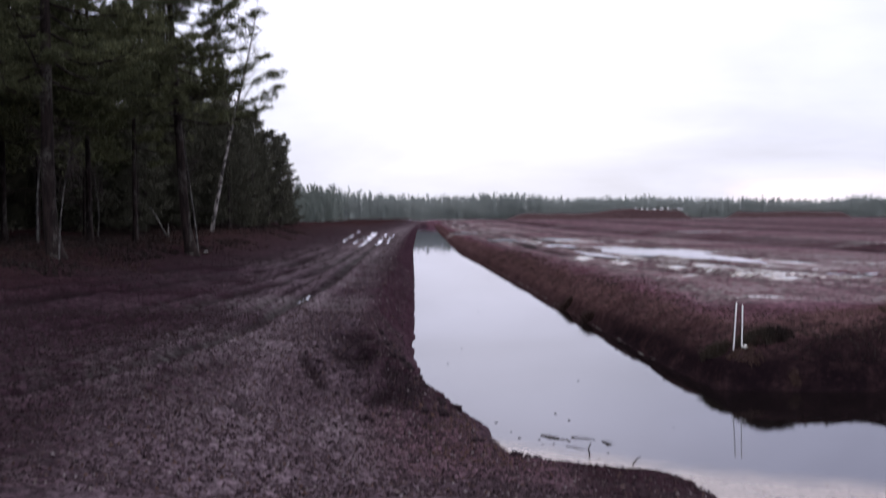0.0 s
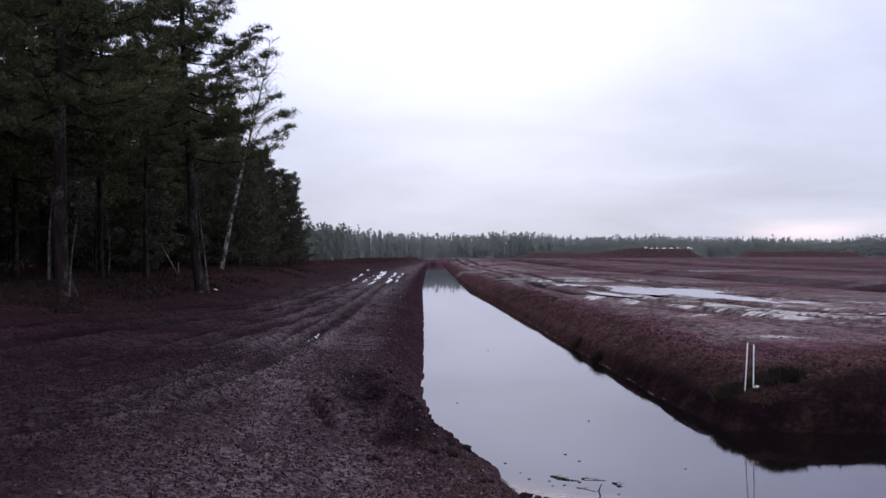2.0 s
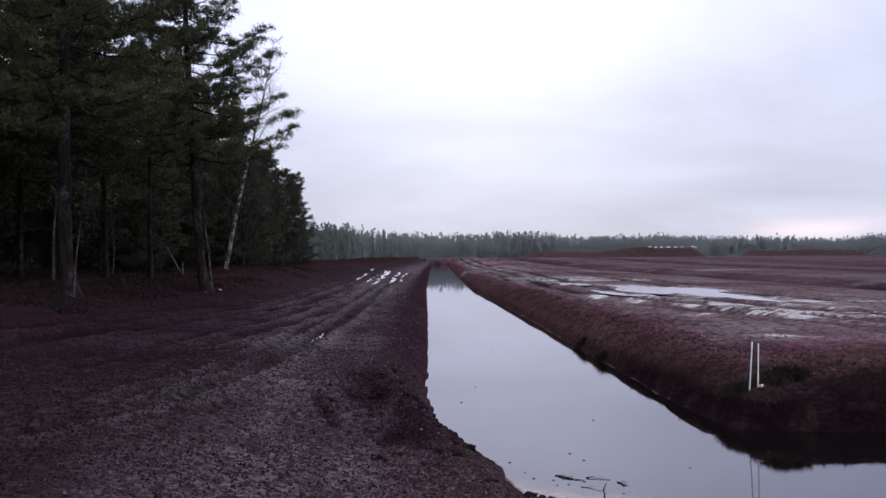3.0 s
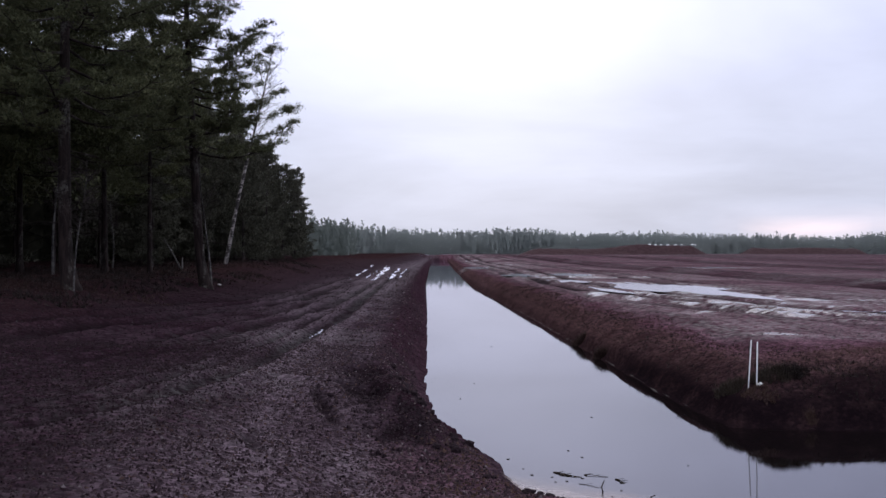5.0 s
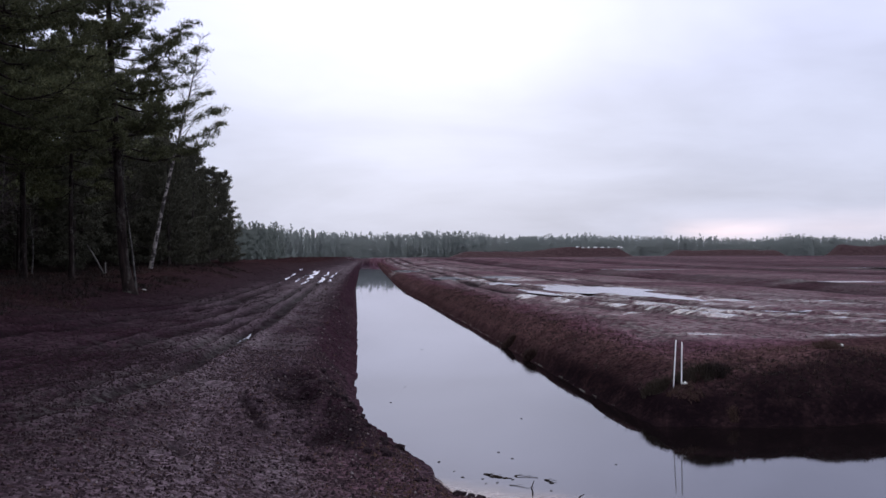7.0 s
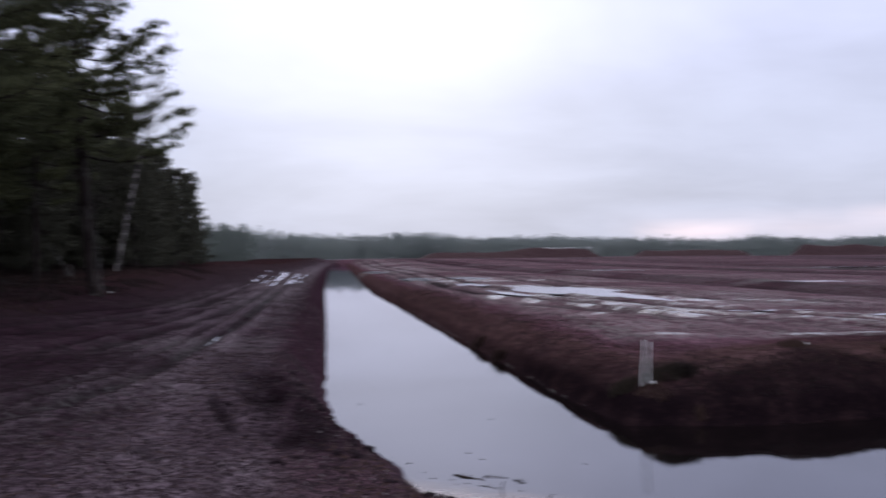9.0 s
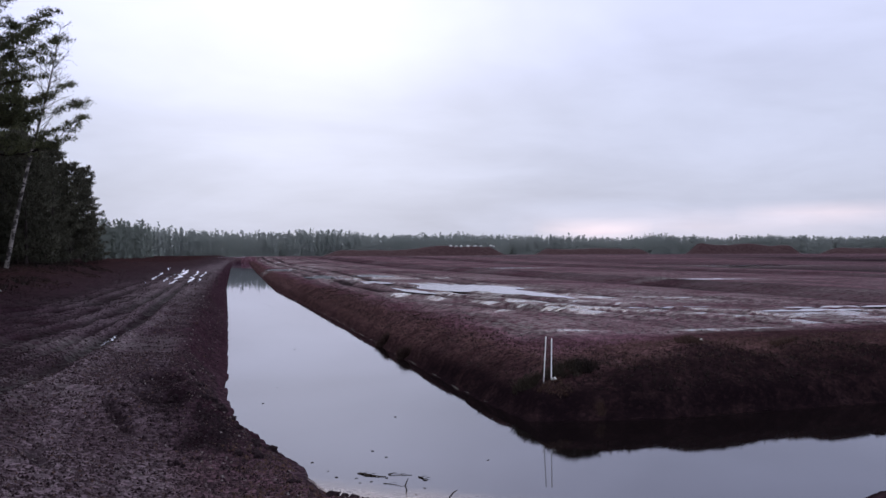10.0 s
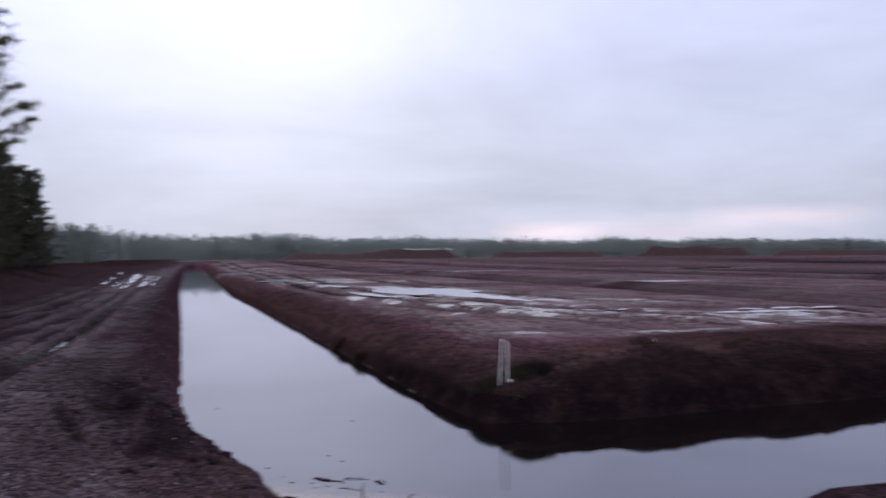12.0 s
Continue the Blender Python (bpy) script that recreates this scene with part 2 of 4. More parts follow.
def scum():
    """A pale broken film of froth on the water."""
    m = Mat("froth", (0.55, 0.48, 0.47), 0.7)
    n = m.noise(2.2, 6, 0.65, 0.6)
    fine = m.noise(16.0, 4, 0.7)
    m.color(m.mix(m.span(fine, 0.35, 0.65), (0.50, 0.43, 0.43), (0.62, 0.54, 0.53)))
    hole = m.node("ShaderNodeBsdfTransparent")
    mx = m.node("ShaderNodeMixShader")
    cover = m.span(m.math("ADD", m.math("MULTIPLY", m.attr("cover"), 0.55), m.math("ADD", m.math("MULTIPLY", n, 0.40), m.math("MULTIPLY", fine, 0.12))), 0.36, 0.86, 0.0, 0.42)
    m.put(cover, mx.inputs[0])
    m.t.links.new(hole.outputs[0], mx.inputs[1])
    m.t.links.new(m.b.outputs[0], mx.inputs[2])
    m.t.links.new(mx.outputs[0], m.t.nodes["Material Output"].inputs[0])
    return m.m


PEAT = peat_ground()
DITCH_WATER = water("ditch_water", (0.004, 0.003, 0.003), 0.03, 0.02)
RUT_WATER = water("rut_water", (0.03, 0.024, 0.024), 0.24, 0.15)
PUDDLE_WATER = water("puddle_water", (0.03, 0.024, 0.024), 0.06, 0.06)
PINE_BARK = bark("pine_bark", (0.008, 0.0055, 0.0055), (0.027, 0.0190, 0.0180), 9.0, 0.75)
DARK_BARK = bark("dark_bark", (0.020, 0.016, 0.016), (0.050, 0.040, 0.038))
BIRCH_BARK = birch_bark("birch_bark", (0.26, 0.235, 0.23))
DULL_BIRCH = birch_bark("dull_birch_bark", (0.085, 0.078, 0.074))
PINE_NEEDLES = foliage("pine_needles", (0.045, 0.050, 0.027), (0.116, 0.122, 0.062), 0.12)
SPRUCE_NEEDLES = foliage("spruce_needles", (0.048, 0.048, 0.037), (0.096, 0.094, 0.070), 0.12)
# aerial haze is put into these needle tones, palest on the far belt
HAZED_FAR_NEEDLES = hazed_foliage("hazed_far_needles", (0.182, 0.206, 0.200), (0.220, 0.240, 0.232))
HAZED_MID_NEEDLES = hazed_foliage("hazed_mid_needles", (0.100, 0.117, 0.110), (0.125, 0.140, 0.130))
DRY_GRASS = foliage("dry_grass", (0.042, 0.024, 0.021), (0.098, 0.060, 0.049), 0.15)
GREEN_GRASS = foliage("mossy_grass", (0.020, 0.0155, 0.0125), (0.044, 0.034, 0.026), 0.2)
BRACKEN = foliage("dead_bracken", (0.020, 0.0115, 0.0110), (0.050, 0.030, 0.026), 0.15)
HEATHER = foliage("heather_twigs", (0.0085, 0.0060, 0.0058), (0.026, 0.0175, 0.0160), 0.1)
CLOD = plain("peat_clod", (0.0085, 0.0052, 0.0068), (0.024, 0.0155, 0.0195), 0.9, 25.0, 0.8, 0.02)


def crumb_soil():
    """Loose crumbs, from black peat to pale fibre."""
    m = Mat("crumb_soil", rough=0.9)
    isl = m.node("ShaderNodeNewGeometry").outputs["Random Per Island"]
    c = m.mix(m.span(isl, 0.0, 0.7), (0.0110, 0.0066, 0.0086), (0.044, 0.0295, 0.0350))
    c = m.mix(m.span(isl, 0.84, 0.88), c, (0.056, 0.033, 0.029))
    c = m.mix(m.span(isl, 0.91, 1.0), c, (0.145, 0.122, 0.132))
    # crumb colour gets darker towards negative x
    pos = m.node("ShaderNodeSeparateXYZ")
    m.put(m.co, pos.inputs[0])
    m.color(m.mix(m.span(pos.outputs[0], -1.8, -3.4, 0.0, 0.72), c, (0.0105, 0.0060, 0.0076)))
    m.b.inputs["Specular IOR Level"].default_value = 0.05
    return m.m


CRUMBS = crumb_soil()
STAKE_PAINT = plain("stake_paint", (0.66, 0.65, 0.65), (0.80, 0.80, 0.81), 0.5, 22.0, 0.1)
PALE_STONE = plain("pale_stone", (0.50, 0.50, 0.50), (0.65, 0.65, 0.64), 0.6, 18.0)
WET_WOOD = plain("wet_wood", (0.010, 0.0075, 0.0070), (0.030, 0.0225, 0.0190), 0.85, 20.0)
SHEET_WHITE = plain("plastic_sheet", (0.60, 0.60, 0.62), (0.78, 0.78, 0.80), 0.35, 1.0, 0.5, 0.1)
MOUND_PEAT = plain("stockpile_peat", (0.036, 0.0200, 0.0225), (0.054, 0.032, 0.0355), 0.95, 0.9, 0.8, 0.3)
FROTH = scum()
SCUM_RIM = plain("scum_rim", (0.022, 0.019, 0.018), (0.060, 0.053, 0.051), 0.7, 9.0)
RUST_LEAF = foliage("rusty_leaf_litter", (0.024, 0.014, 0.012), (0.080, 0.042, 0.032), 0.1)

# ---- shapes ----
RNG = np.random.default_rng(7)


def value_noise(x, y, seed=0):
    """Smooth lattice noise in -1..1 for arrays."""
    xi, yi = np.floor(x).astype(np.int64), np.floor(y).astype(np.int64)
    fx, fy = x - xi, y - yi
    fx, fy = fx * fx * (3 - 2 * fx), fy * fy * (3 - 2 * fy)

    def corner(a, b):
        h = (a * 374761393 + b * 668265263 + seed * 974634777) & 0xFFFFFFFF
        h = ((h ^ (h >> 13)) * 1274126177) & 0xFFFFFFFF
        return ((h ^ (h >> 16)) & 0xFFFF) / 32767.5 - 1

    a, b, c, d = corner(xi, yi), corner(xi + 1, yi), corner(xi, yi + 1), corner(xi + 1, yi + 1)
    return (a * (1 - fx) + b * fx) * (1 - fy) + (c * (1 - fx) + d * fx) * fy


def fbm(x, y, scale, octaves=4, seed=0, gain=0.5):
    out, amp = 0.0, 1.0
    for k in range(octaves):
        out = out + amp * value_noise(x * scale * 2 ** k + 17.3 * k, y * scale * 2 ** k - 9.1 * k, seed + k)
        amp *= gain
    return out


def ease(a, b, v):
    u = np.clip((v - a) / (b - a), 0, 1)
    return u * u * (3 - 2 * u)


def mesh_from(name, verts, faces, mat, smooth=False):
    """A mesh from arrays: faces are rows of equal length."""
    me = bpy.data.meshes.new(name)
    verts, faces = np.asarray(verts, np.float32), np.asarray(faces, np.int32)
    n = faces.shape[1]
    me.vertices.add(len(verts))
    me.vertices.foreach_set("co", verts.ravel())
    me.loops.add(faces.size)
    me.loops.foreach_set("vertex_index", faces.ravel())
    me.polygons.add(len(faces))
    me.polygons.foreach_set("loop_start", np.arange(0, faces.size, n, dtype=np.int32))
    me.polygons.foreach_set("use_smooth", np.full(len(faces), smooth, dtype=bool))
    me.update(calc_edges=True)
    me.materials.append(mat)
    return me


def part(name, me, parent, label=""):
    ob = new(name, me)
    ob.parent = parent
    return tagged(ob, label)


def base_at(name, x, y, z, turn=0.0):
    ob = new(name)
    ob.empty_display_size = 0.2
    ob.matrix_basis = pose(x, y, z, 0, 0, turn)
    return ob


# ---- the lie of the land ----
def ditch_left(y):
    return np.interp(y, (7, 8.6, 9.9, 10.6, 12.4, 14.3, 17, 33, 62, 136, 265), (1.1, 0.62, 0.42, 0.2, -0.12, -0.33, -0.32, -0.6, -1.2, -2.1, -3.2))


def ditch_right(y):
    return np.interp(y, (11, 12.7, 14.5, 30, 45, 65, 136, 265), (3.55, 3.4, 3.25, 2.85, 2.35, 1.65, 1.15, 0.8))


def near_edge(x):
    return np.interp(x, (0.5, 0.75, 1.32, 1.83, 2.02, 2.10, 2.25, 3.0, 4.4, 5.0, 5.5, 7, 25, 60), (8.3, 8.2, 7.92, 7.80, 7.5, 7.0, 6.2, 5.8, 6.3, 7.15, 7.45, 7.5, 8.4, 12))


def far_edge(x):
    return np.interp(x, (3, 3.75, 5.2, 9, 25, 60), (11.7, 11.45, 11.35, 11.95, 14.2, 19))


def from_water(x, y):
    """Metres from the water's edge, negative on the water."""
    rag = (0.028 + 0.03 * (x < 1.2) * (y < 16) - 0.016 * (x < 1.2) * (y >= 16) - 0.009 * (x < 1.2) * (y >= 28)) * (fbm(x, y, 0.9, 1, 5) + ease(36, 22, y) * 0.5 * fbm(x, y, 1.8, 2, 6)) + 0.010 * fbm(x, y, 5.0, 2, 9) * ease(16, 12, y)
    mainly = np.maximum.reduce([ditch_left(y) - x, x - ditch_right(y), near_edge(x) - y, y - 262])
    side = np.maximum.reduce([near_edge(x) - y, y - far_edge(x), ditch_left(y) - x])
    return np.minimum(mainly, side) + rag


def on_field(x, y):
    """1 on the cut peat field beyond the ditches, 0 on the road's side."""
    mid_x = (ditch_left(y) + ditch_right(y)) / 2
    mid_y = (near_edge(x) + far_edge(x)) / 2
    return ((x > mid_x) & (y > mid_y)).astype(float)


PUDDLES = [  # x, y, half-width, half-length, turn
    (8.9, 39.0, 2.0, 7.0, 7), (13.6, 20.9, 1.5, 0.35, 0), (10.3, 22.6, 0.9, 0.25, 0), (25.0, 49.0, 2.5, 1.5, 0),
    (6.4, 48.0, 1.0, 2.6, 0), (5.0, 62.0, 0.9, 3.5, 2), (8.4, 60.0, 1.4, 3.0, 0),     (6.2, 35.0, 0.28, 3.6, 4), (15.2, 22.0, 1.3, 0.3, 0), (3.4, 95.0, 1.2, 5.0, 0),
    (26.0, 95.0, 3.4, 3.0, 0), (60.0, 110.0, 6.0, 3.0, 0), (88.0, 286.0, 7.0, 6.0, 0), (141.0, 288.0, 6.0, 5.0, 0)]
ROAD_PUDDLES = [(-5.0, 283.0, 9.0, 6.0, 0), (-31.0, 250.0, 7.0, 5.0, 0)]
STREAKS = [  # water standing in the wheel ruts: from x, y to x, y, half-width
    (-5.35, 54, -7.4, 99, 0.09), (-3.75, 49, -5.9, 103, 0.11), (-3.05, 48, -4.5, 101, 0.10), (-4.7, 57, -5.6, 80, 0.08), (-4.35, 62, -6.3, 105, 0.10), (-2.75, 58, -3.6, 90, 0.07),
    (-2.56, 17.9, -2.48, 19.7, 0.026), (-2.38, 20.4, -2.32, 21.2, 0.020)]


def in_puddle(x, y, p, seed):
    """1 in the middle of a puddle, 0 at its shore."""
    px, py, a, b, turn = p
    c, s = math.cos(radians(turn)), math.sin(radians(turn))
    u, v = ((x - px) * c + (y - py) * s) / a, (-(x - px) * s + (y - py) * c) / b
    return 1 - np.hypot(u, v) + 0.45 * fbm(u, v, 1.3, 4, seed)


def rut(x, y, line, width):
    """Depth profile of a wheel rut along x = line(y)."""
    d = (x - np.interp(y, *line)) / width
    return np.exp(-d * d) - 0.45 * np.exp(-(np.abs(d) - 1.7) ** 2 * 3)


TRACK_A = ((5, 7, 9, 10.3, 11.7, 14.2, 18.6, 22.7, 32, 59, 160), (-6.6, -4.6, -3.5, -3.05, -2.8, -2.6, -2.5, -2.46, -2.75, -3.3, -3.6))
TRACK_B = ((6, 8, 10, 12.5, 15, 18, 24, 35, 60, 160), (-9.4, -7.8, -6.5, -5.4, -4.65, -4.0, -3.45, -3.3, -4.0, -4.2))
TRACK_C = ((8, 12, 15.4, 18.2, 22, 27.6, 31, 60, 160), (-10.0, -8.2, -7.2, -6.8, -6.2, -5.1, -4.6, -5.2, -5.6))
TURN = ((5, 6.5, 8, 11, 15, 20, 28), (-0.75, -1.2, -1.65, -1.95, -2.15, -2.3, -2.5))
FIELD_TRACK = ((14, 18, 20, 23, 29.4, 42, 81, 140), (14.6, 10.8, 9.3, 8.0, 6.5, 4.9, 5.6, 4.6))
RUTS = [  # line, sideways shift, half-width, depth
    (TRACK_A, 0.0, 0.20, 1.2), (TRACK_A, -0.48, 0.15, 0.8), (TRACK_A, 0.42, 0.16, -0.4), (TRACK_A, -1.0, 0.14, 0.3),
    (TRACK_B, 0.0, 0.24, 1.0), (TRACK_B, 0.55, 0.15, 0.5), (TRACK_B, -0.75, 0.2, 0.6),
    (TRACK_C, 0.0, 0.26, 1.0), (TRACK_C, -0.8, 0.2, 0.7), (TRACK_C, -1.7, 0.22, 0.5)]


LEVELS = []


def land(x, y):
    """Height and soil kinds of the ground at arrays x, y, bank shade included in dark; puddle beds are level once their
    levels are known.
    """
    s = from_water(x, y)
    f = on_field(x, y)
    far = ease(0, 1, (y - 90 - 70 * ease(10, 2, x)) / (170 - 40 * ease(10, 2, x))) * (0.55 + 0.45 * ease(-40, 20, x) + 0.5 * ease(20, 150, x))
    # banks
    steep = 0.55 * ease(-0.05, 0.72, s) + 0.04 * ease(0.7, 2.5, s)
    beach = 0.07 * ease(-0.02, 0.22, s) + 0.06 * ease(0.2, 1.0, s) + 0.42 * ease(0.8, 3.6, s)
    prof_road = beach + (steep - beach) * ease(9.2, 12.0, y + 0.6 * np.minimum(-x, 0))
    prof_field = 0.24 * ease(-0.03, 0.26, s) + 0.30 * ease(0.05, 0.95, s) + 0.05 * ease(0.6, 1.6, s) + 0.07 * ease(2, 9, s)
    prof_field = prof_field * (1 + 0.17 * ease(4.4, 7, x) * (1 - ease(1.5, 6, s)))
    prof_field = prof_field + (0.08 * fbm(x, y, 0.9, 3, 21) + 0.035 * fbm(x, y, 2.6, 3, 22)) * ease(0, 0.6, s) * (1 - ease(1.5, 3, s))
    bed = -0.7 * ease(0, 1.0, -s)
    z = np.where(s > 0, np.where(f > 0.5, prof_field, prof_road), bed) + far * ease(0.2, 6, s)
    dry = ease(0.05, 0.8, s)
    # road side: wheel ruts, rough mud, the slope to the wood
    roadside = (1 - f) * dry
    wheels = 0.0
    for k, (line, shift, width, deep) in enumerate(RUTS):
        wheels = wheels + deep * rut(x - shift, y, line, width) * (0.75 + 0.4 * value_noise(y * 0.7 + 3 * k, x * 0 + k, 40 + k))
    wheels = wheels * ease(-9.5, -7.2, x + 0 * y) * (1 - 0.75 * ease(30, 60, y))
    near = ease(20, 13, y)
    z = z - roadside * 0.10 * wheels
    z = z + roadside * (0.035 * fbm(x, y, 0.6, 2, 3) * (1 - 0.8 * ease(28, 55, y)) + 0.022 * fbm(x, y, 3.1, 1, 13) * ease(40, 20, y) + near * (0.013 * fbm(x, y, 6.2, 2, 14) + 0.009 * fbm(x, y, 9.0, 2, 31)))
    slope = ease(5.8, 10.2, -x)
    z = z + (1 - f) * slope * (0.62 + 0.45 * ease(32, 58, y) - 0.35 * ease(75, 140, y)) * ease(8, 20, y)
    z = z + (1 - f) * slope * 0.12 * fbm(x, y, 0.25, 2, 77) * ease(120, 60, y)
    # slumped hollow on the road's shoulder and its crumbled heap
    jag = fbm(x, y, 2.6, 3, 91)
    hol = ease(1.25, 0.75, np.hypot((x + 1.02 + 0.07 * (y - 12.7)) / 0.30, (y - 12.7) / 1.45) + 0.50 * jag)
    hol2 = ease(1.3, 0.7, np.hypot((x + 1.38 + 0.30 * (y - 10.8)) / 0.085, (y - 10.8) / 0.62) + 0.3 * jag)
    hol3 = ease(1.3, 0.7, np.hypot((x + 1.78 + 0.28 * (y - 8.75)) / 0.09, (y - 8.75) / 0.52) + 0.3 * jag)
    mess = np.exp(-((x + 0.38 + 0.14 * (y - 9)) / 0.40) ** 2 - ((y - 10.4) / 2.0) ** 2) * np.clip(0.72 + 1.1 * jag, 0, 1)
    z = z - (1 - f) * (0.09 * hol * (1 + 0.7 * fbm(x, y, 3.5, 2, 92)) + 0.06 * hol2 + 0.05 * hol3 + 0.015 * mess)
    for cx, cy, lift in ((3.45, 18.5, 0.03), (3.35, 21.4, 0.03), (3.55, 23.2, 0.02), (6.6, 12.5, 0.06), (9.4, 12.9, 0.07)):
        z = z + f * lift * np.exp(-((x - cx) / 0.35) ** 2 - ((y - cy) / 0.75) ** 2) * ease(0, 0.2, s)
    # field: cambered strips between shallow drains that run along the ditch
    xs = x + 0.018 * y
    strip = np.mod(xs - 0.6, 20.0)
    drain = np.exp(-((np.minimum(strip, 20 - strip)) / 1.3) ** 2) * (xs > 12)
    spoil = np.exp(-((strip - 2.6) / 0.9) ** 2) * (xs > 12)
    camber = 0.10 * np.sin(np.pi * strip / 20.0)
    inner = ease(16, 22, y) * ease(1.1, 2.8, s)
    z = z + f * (inner * (camber * (xs > 3) - 0.30 * drain + 0.16 * spoil * (0.7 + 0.5 * fbm(x, y, 0.3, 2, 69))) + dry * (0.022 * fbm(x, y, 0.8, 3, 51) + 0.010 * fbm(x, y, 5.0, 2, 57)))
    tracks = 0.0
    for k, (o, deep) in enumerate(((0.0, 1.0), (1.75, 0.9), (-1.3, 0.5), (5.2, 0.7), (7.0, 0.7))):
        tracks = tracks + deep * rut(x - o + 0.12 * fbm(x, y, 0.25, 2, 67 + k), y, FIELD_TRACK, 0.36) * (0.7 + 0.6 * value_noise(y * 0.5 + 5 * k, x * 0 + k, 68))
    z = z - f * inner * 0.15 * tracks
    open_field = f * ease(1.4, 2.5, x - ditch_right(y) + 0.3 * fbm(x, y, 0.5, 2, 62)) * ease(4.3, 5.3, y - far_edge(x) + 0.5 * fbm(x, y, 0.4, 3, 63))
    wet = open_field * np.clip(0.31 + 0.16 * ease(9, 5, x - ditch_right(y)) + 0.45 * fbm(x, y, 0.11, 3, 61) + 0.25 * fbm(x * 0.5, y * 1.4, 0.7, 3, 64) - 0.15 * np.clip(tracks, 0, 1) + (0.30 + 0.5 * fbm(x, y, 0.7, 2, 68)) * np.exp(-((y - far_edge(x) - 5.2 + 0.5 * fbm(x, y, 0.4, 3, 63)) / 0.35) ** 2) + 0.20 * np.exp(-((y - far_edge(x) - 6.9) / 1.3) ** 2), 0.08, 0.9)
    wet = wet * (1 - 0.7 * drain) * (1 - ease(45, 90, y) * (0.10 + 0.20 * ease(6, 14, x))) * (1 - 0.50 * ease(14, 20, xs))
    rutted = np.clip(1.7 * tracks, 0, 1) * inner * f
    pud = np.full_like(x, -9.0)
    for k, p in enumerate(PUDDLES + ROAD_PUDDLES):
        q = in_puddle(x, y, p, 200 + k)
        pud = np.maximum(pud, q)
        if len(LEVELS) > k:
            z = z + (LEVELS[k] - 0.035 - z) * ease(-0.12, 0.10, q) * (s > 0)
    wet = np.maximum(wet, f * 0.8 * ease(-0.9, 0.1, pud))
    wet = wet * (1 - 0.92 * rutted)
    road_wet = (1 - f) * dry * (1 - slope) * np.clip(0.10 + 0.30 * fbm(x, y, 0.35, 3, 66) * ease(40, 22, y) + 0.06 * np.clip(wheels, 0, 1), 0, 0.6) * (0.25 + 0.75 * ease(-5.0, -2.6, x)) * ease(0.6, 1.4, s)
    corridor = np.exp(-((x - np.interp(y, *TRACK_A) + 0.8) / 0.75) ** 2) * ease(70, 40, y)
    arcs = 0.0
    for o in (0.9, 0.0, -1.1):
        arcs = arcs + np.exp(-((x - o - np.interp(y, *TURN) - 0.06 * fbm(x, y, 0.8, 2, 97)) / 0.22) ** 2)
    arcs = np.clip(arcs, 0, 1) * ease(30, 16, y) * (0.75 + 0.5 * fbm(x, y, 0.9, 3, 98))
    # grey soil along tracks and arcs; the far track's sheen is painted in too
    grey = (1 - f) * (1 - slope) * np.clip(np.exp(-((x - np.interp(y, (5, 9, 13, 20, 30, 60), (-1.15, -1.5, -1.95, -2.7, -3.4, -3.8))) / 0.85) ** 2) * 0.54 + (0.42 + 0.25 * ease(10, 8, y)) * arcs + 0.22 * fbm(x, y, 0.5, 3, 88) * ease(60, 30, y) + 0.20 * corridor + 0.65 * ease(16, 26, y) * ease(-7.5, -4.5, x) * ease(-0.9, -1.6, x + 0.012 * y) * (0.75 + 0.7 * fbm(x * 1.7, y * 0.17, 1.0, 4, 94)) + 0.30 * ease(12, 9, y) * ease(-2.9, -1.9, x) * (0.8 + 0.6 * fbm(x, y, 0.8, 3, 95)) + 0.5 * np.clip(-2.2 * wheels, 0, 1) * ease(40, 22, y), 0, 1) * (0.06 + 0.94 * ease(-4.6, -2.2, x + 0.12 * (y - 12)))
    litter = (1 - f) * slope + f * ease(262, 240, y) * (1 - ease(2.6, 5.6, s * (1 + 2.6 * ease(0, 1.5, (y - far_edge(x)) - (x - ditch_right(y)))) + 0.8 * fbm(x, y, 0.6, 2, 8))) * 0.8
    shore = (1 - f) * ease(-0.9, -0.2, x + 0.08 * (y - 8)) * ease(10.2, 9.0, y) * ease(0.05, 0.2, s) * ease(2.0, 0.9, s)
    # shade of the field bank's face and undercut foot is put into dark
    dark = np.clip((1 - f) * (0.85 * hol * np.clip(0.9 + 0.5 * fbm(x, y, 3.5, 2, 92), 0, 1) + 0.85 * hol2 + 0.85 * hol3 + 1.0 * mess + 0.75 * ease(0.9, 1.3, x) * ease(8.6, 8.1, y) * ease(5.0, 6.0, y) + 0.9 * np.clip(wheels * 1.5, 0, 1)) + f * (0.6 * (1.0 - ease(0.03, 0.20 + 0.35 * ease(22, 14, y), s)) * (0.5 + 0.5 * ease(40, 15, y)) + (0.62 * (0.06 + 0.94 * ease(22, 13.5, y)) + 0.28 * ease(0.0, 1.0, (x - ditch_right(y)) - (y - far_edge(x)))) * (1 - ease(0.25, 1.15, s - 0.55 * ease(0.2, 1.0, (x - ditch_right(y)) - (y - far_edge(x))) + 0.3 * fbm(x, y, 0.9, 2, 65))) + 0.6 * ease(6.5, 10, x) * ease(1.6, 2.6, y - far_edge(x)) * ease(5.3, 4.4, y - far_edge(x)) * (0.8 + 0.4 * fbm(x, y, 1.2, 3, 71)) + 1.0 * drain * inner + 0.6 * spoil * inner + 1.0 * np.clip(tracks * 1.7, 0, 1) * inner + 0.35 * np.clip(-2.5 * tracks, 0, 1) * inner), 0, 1)
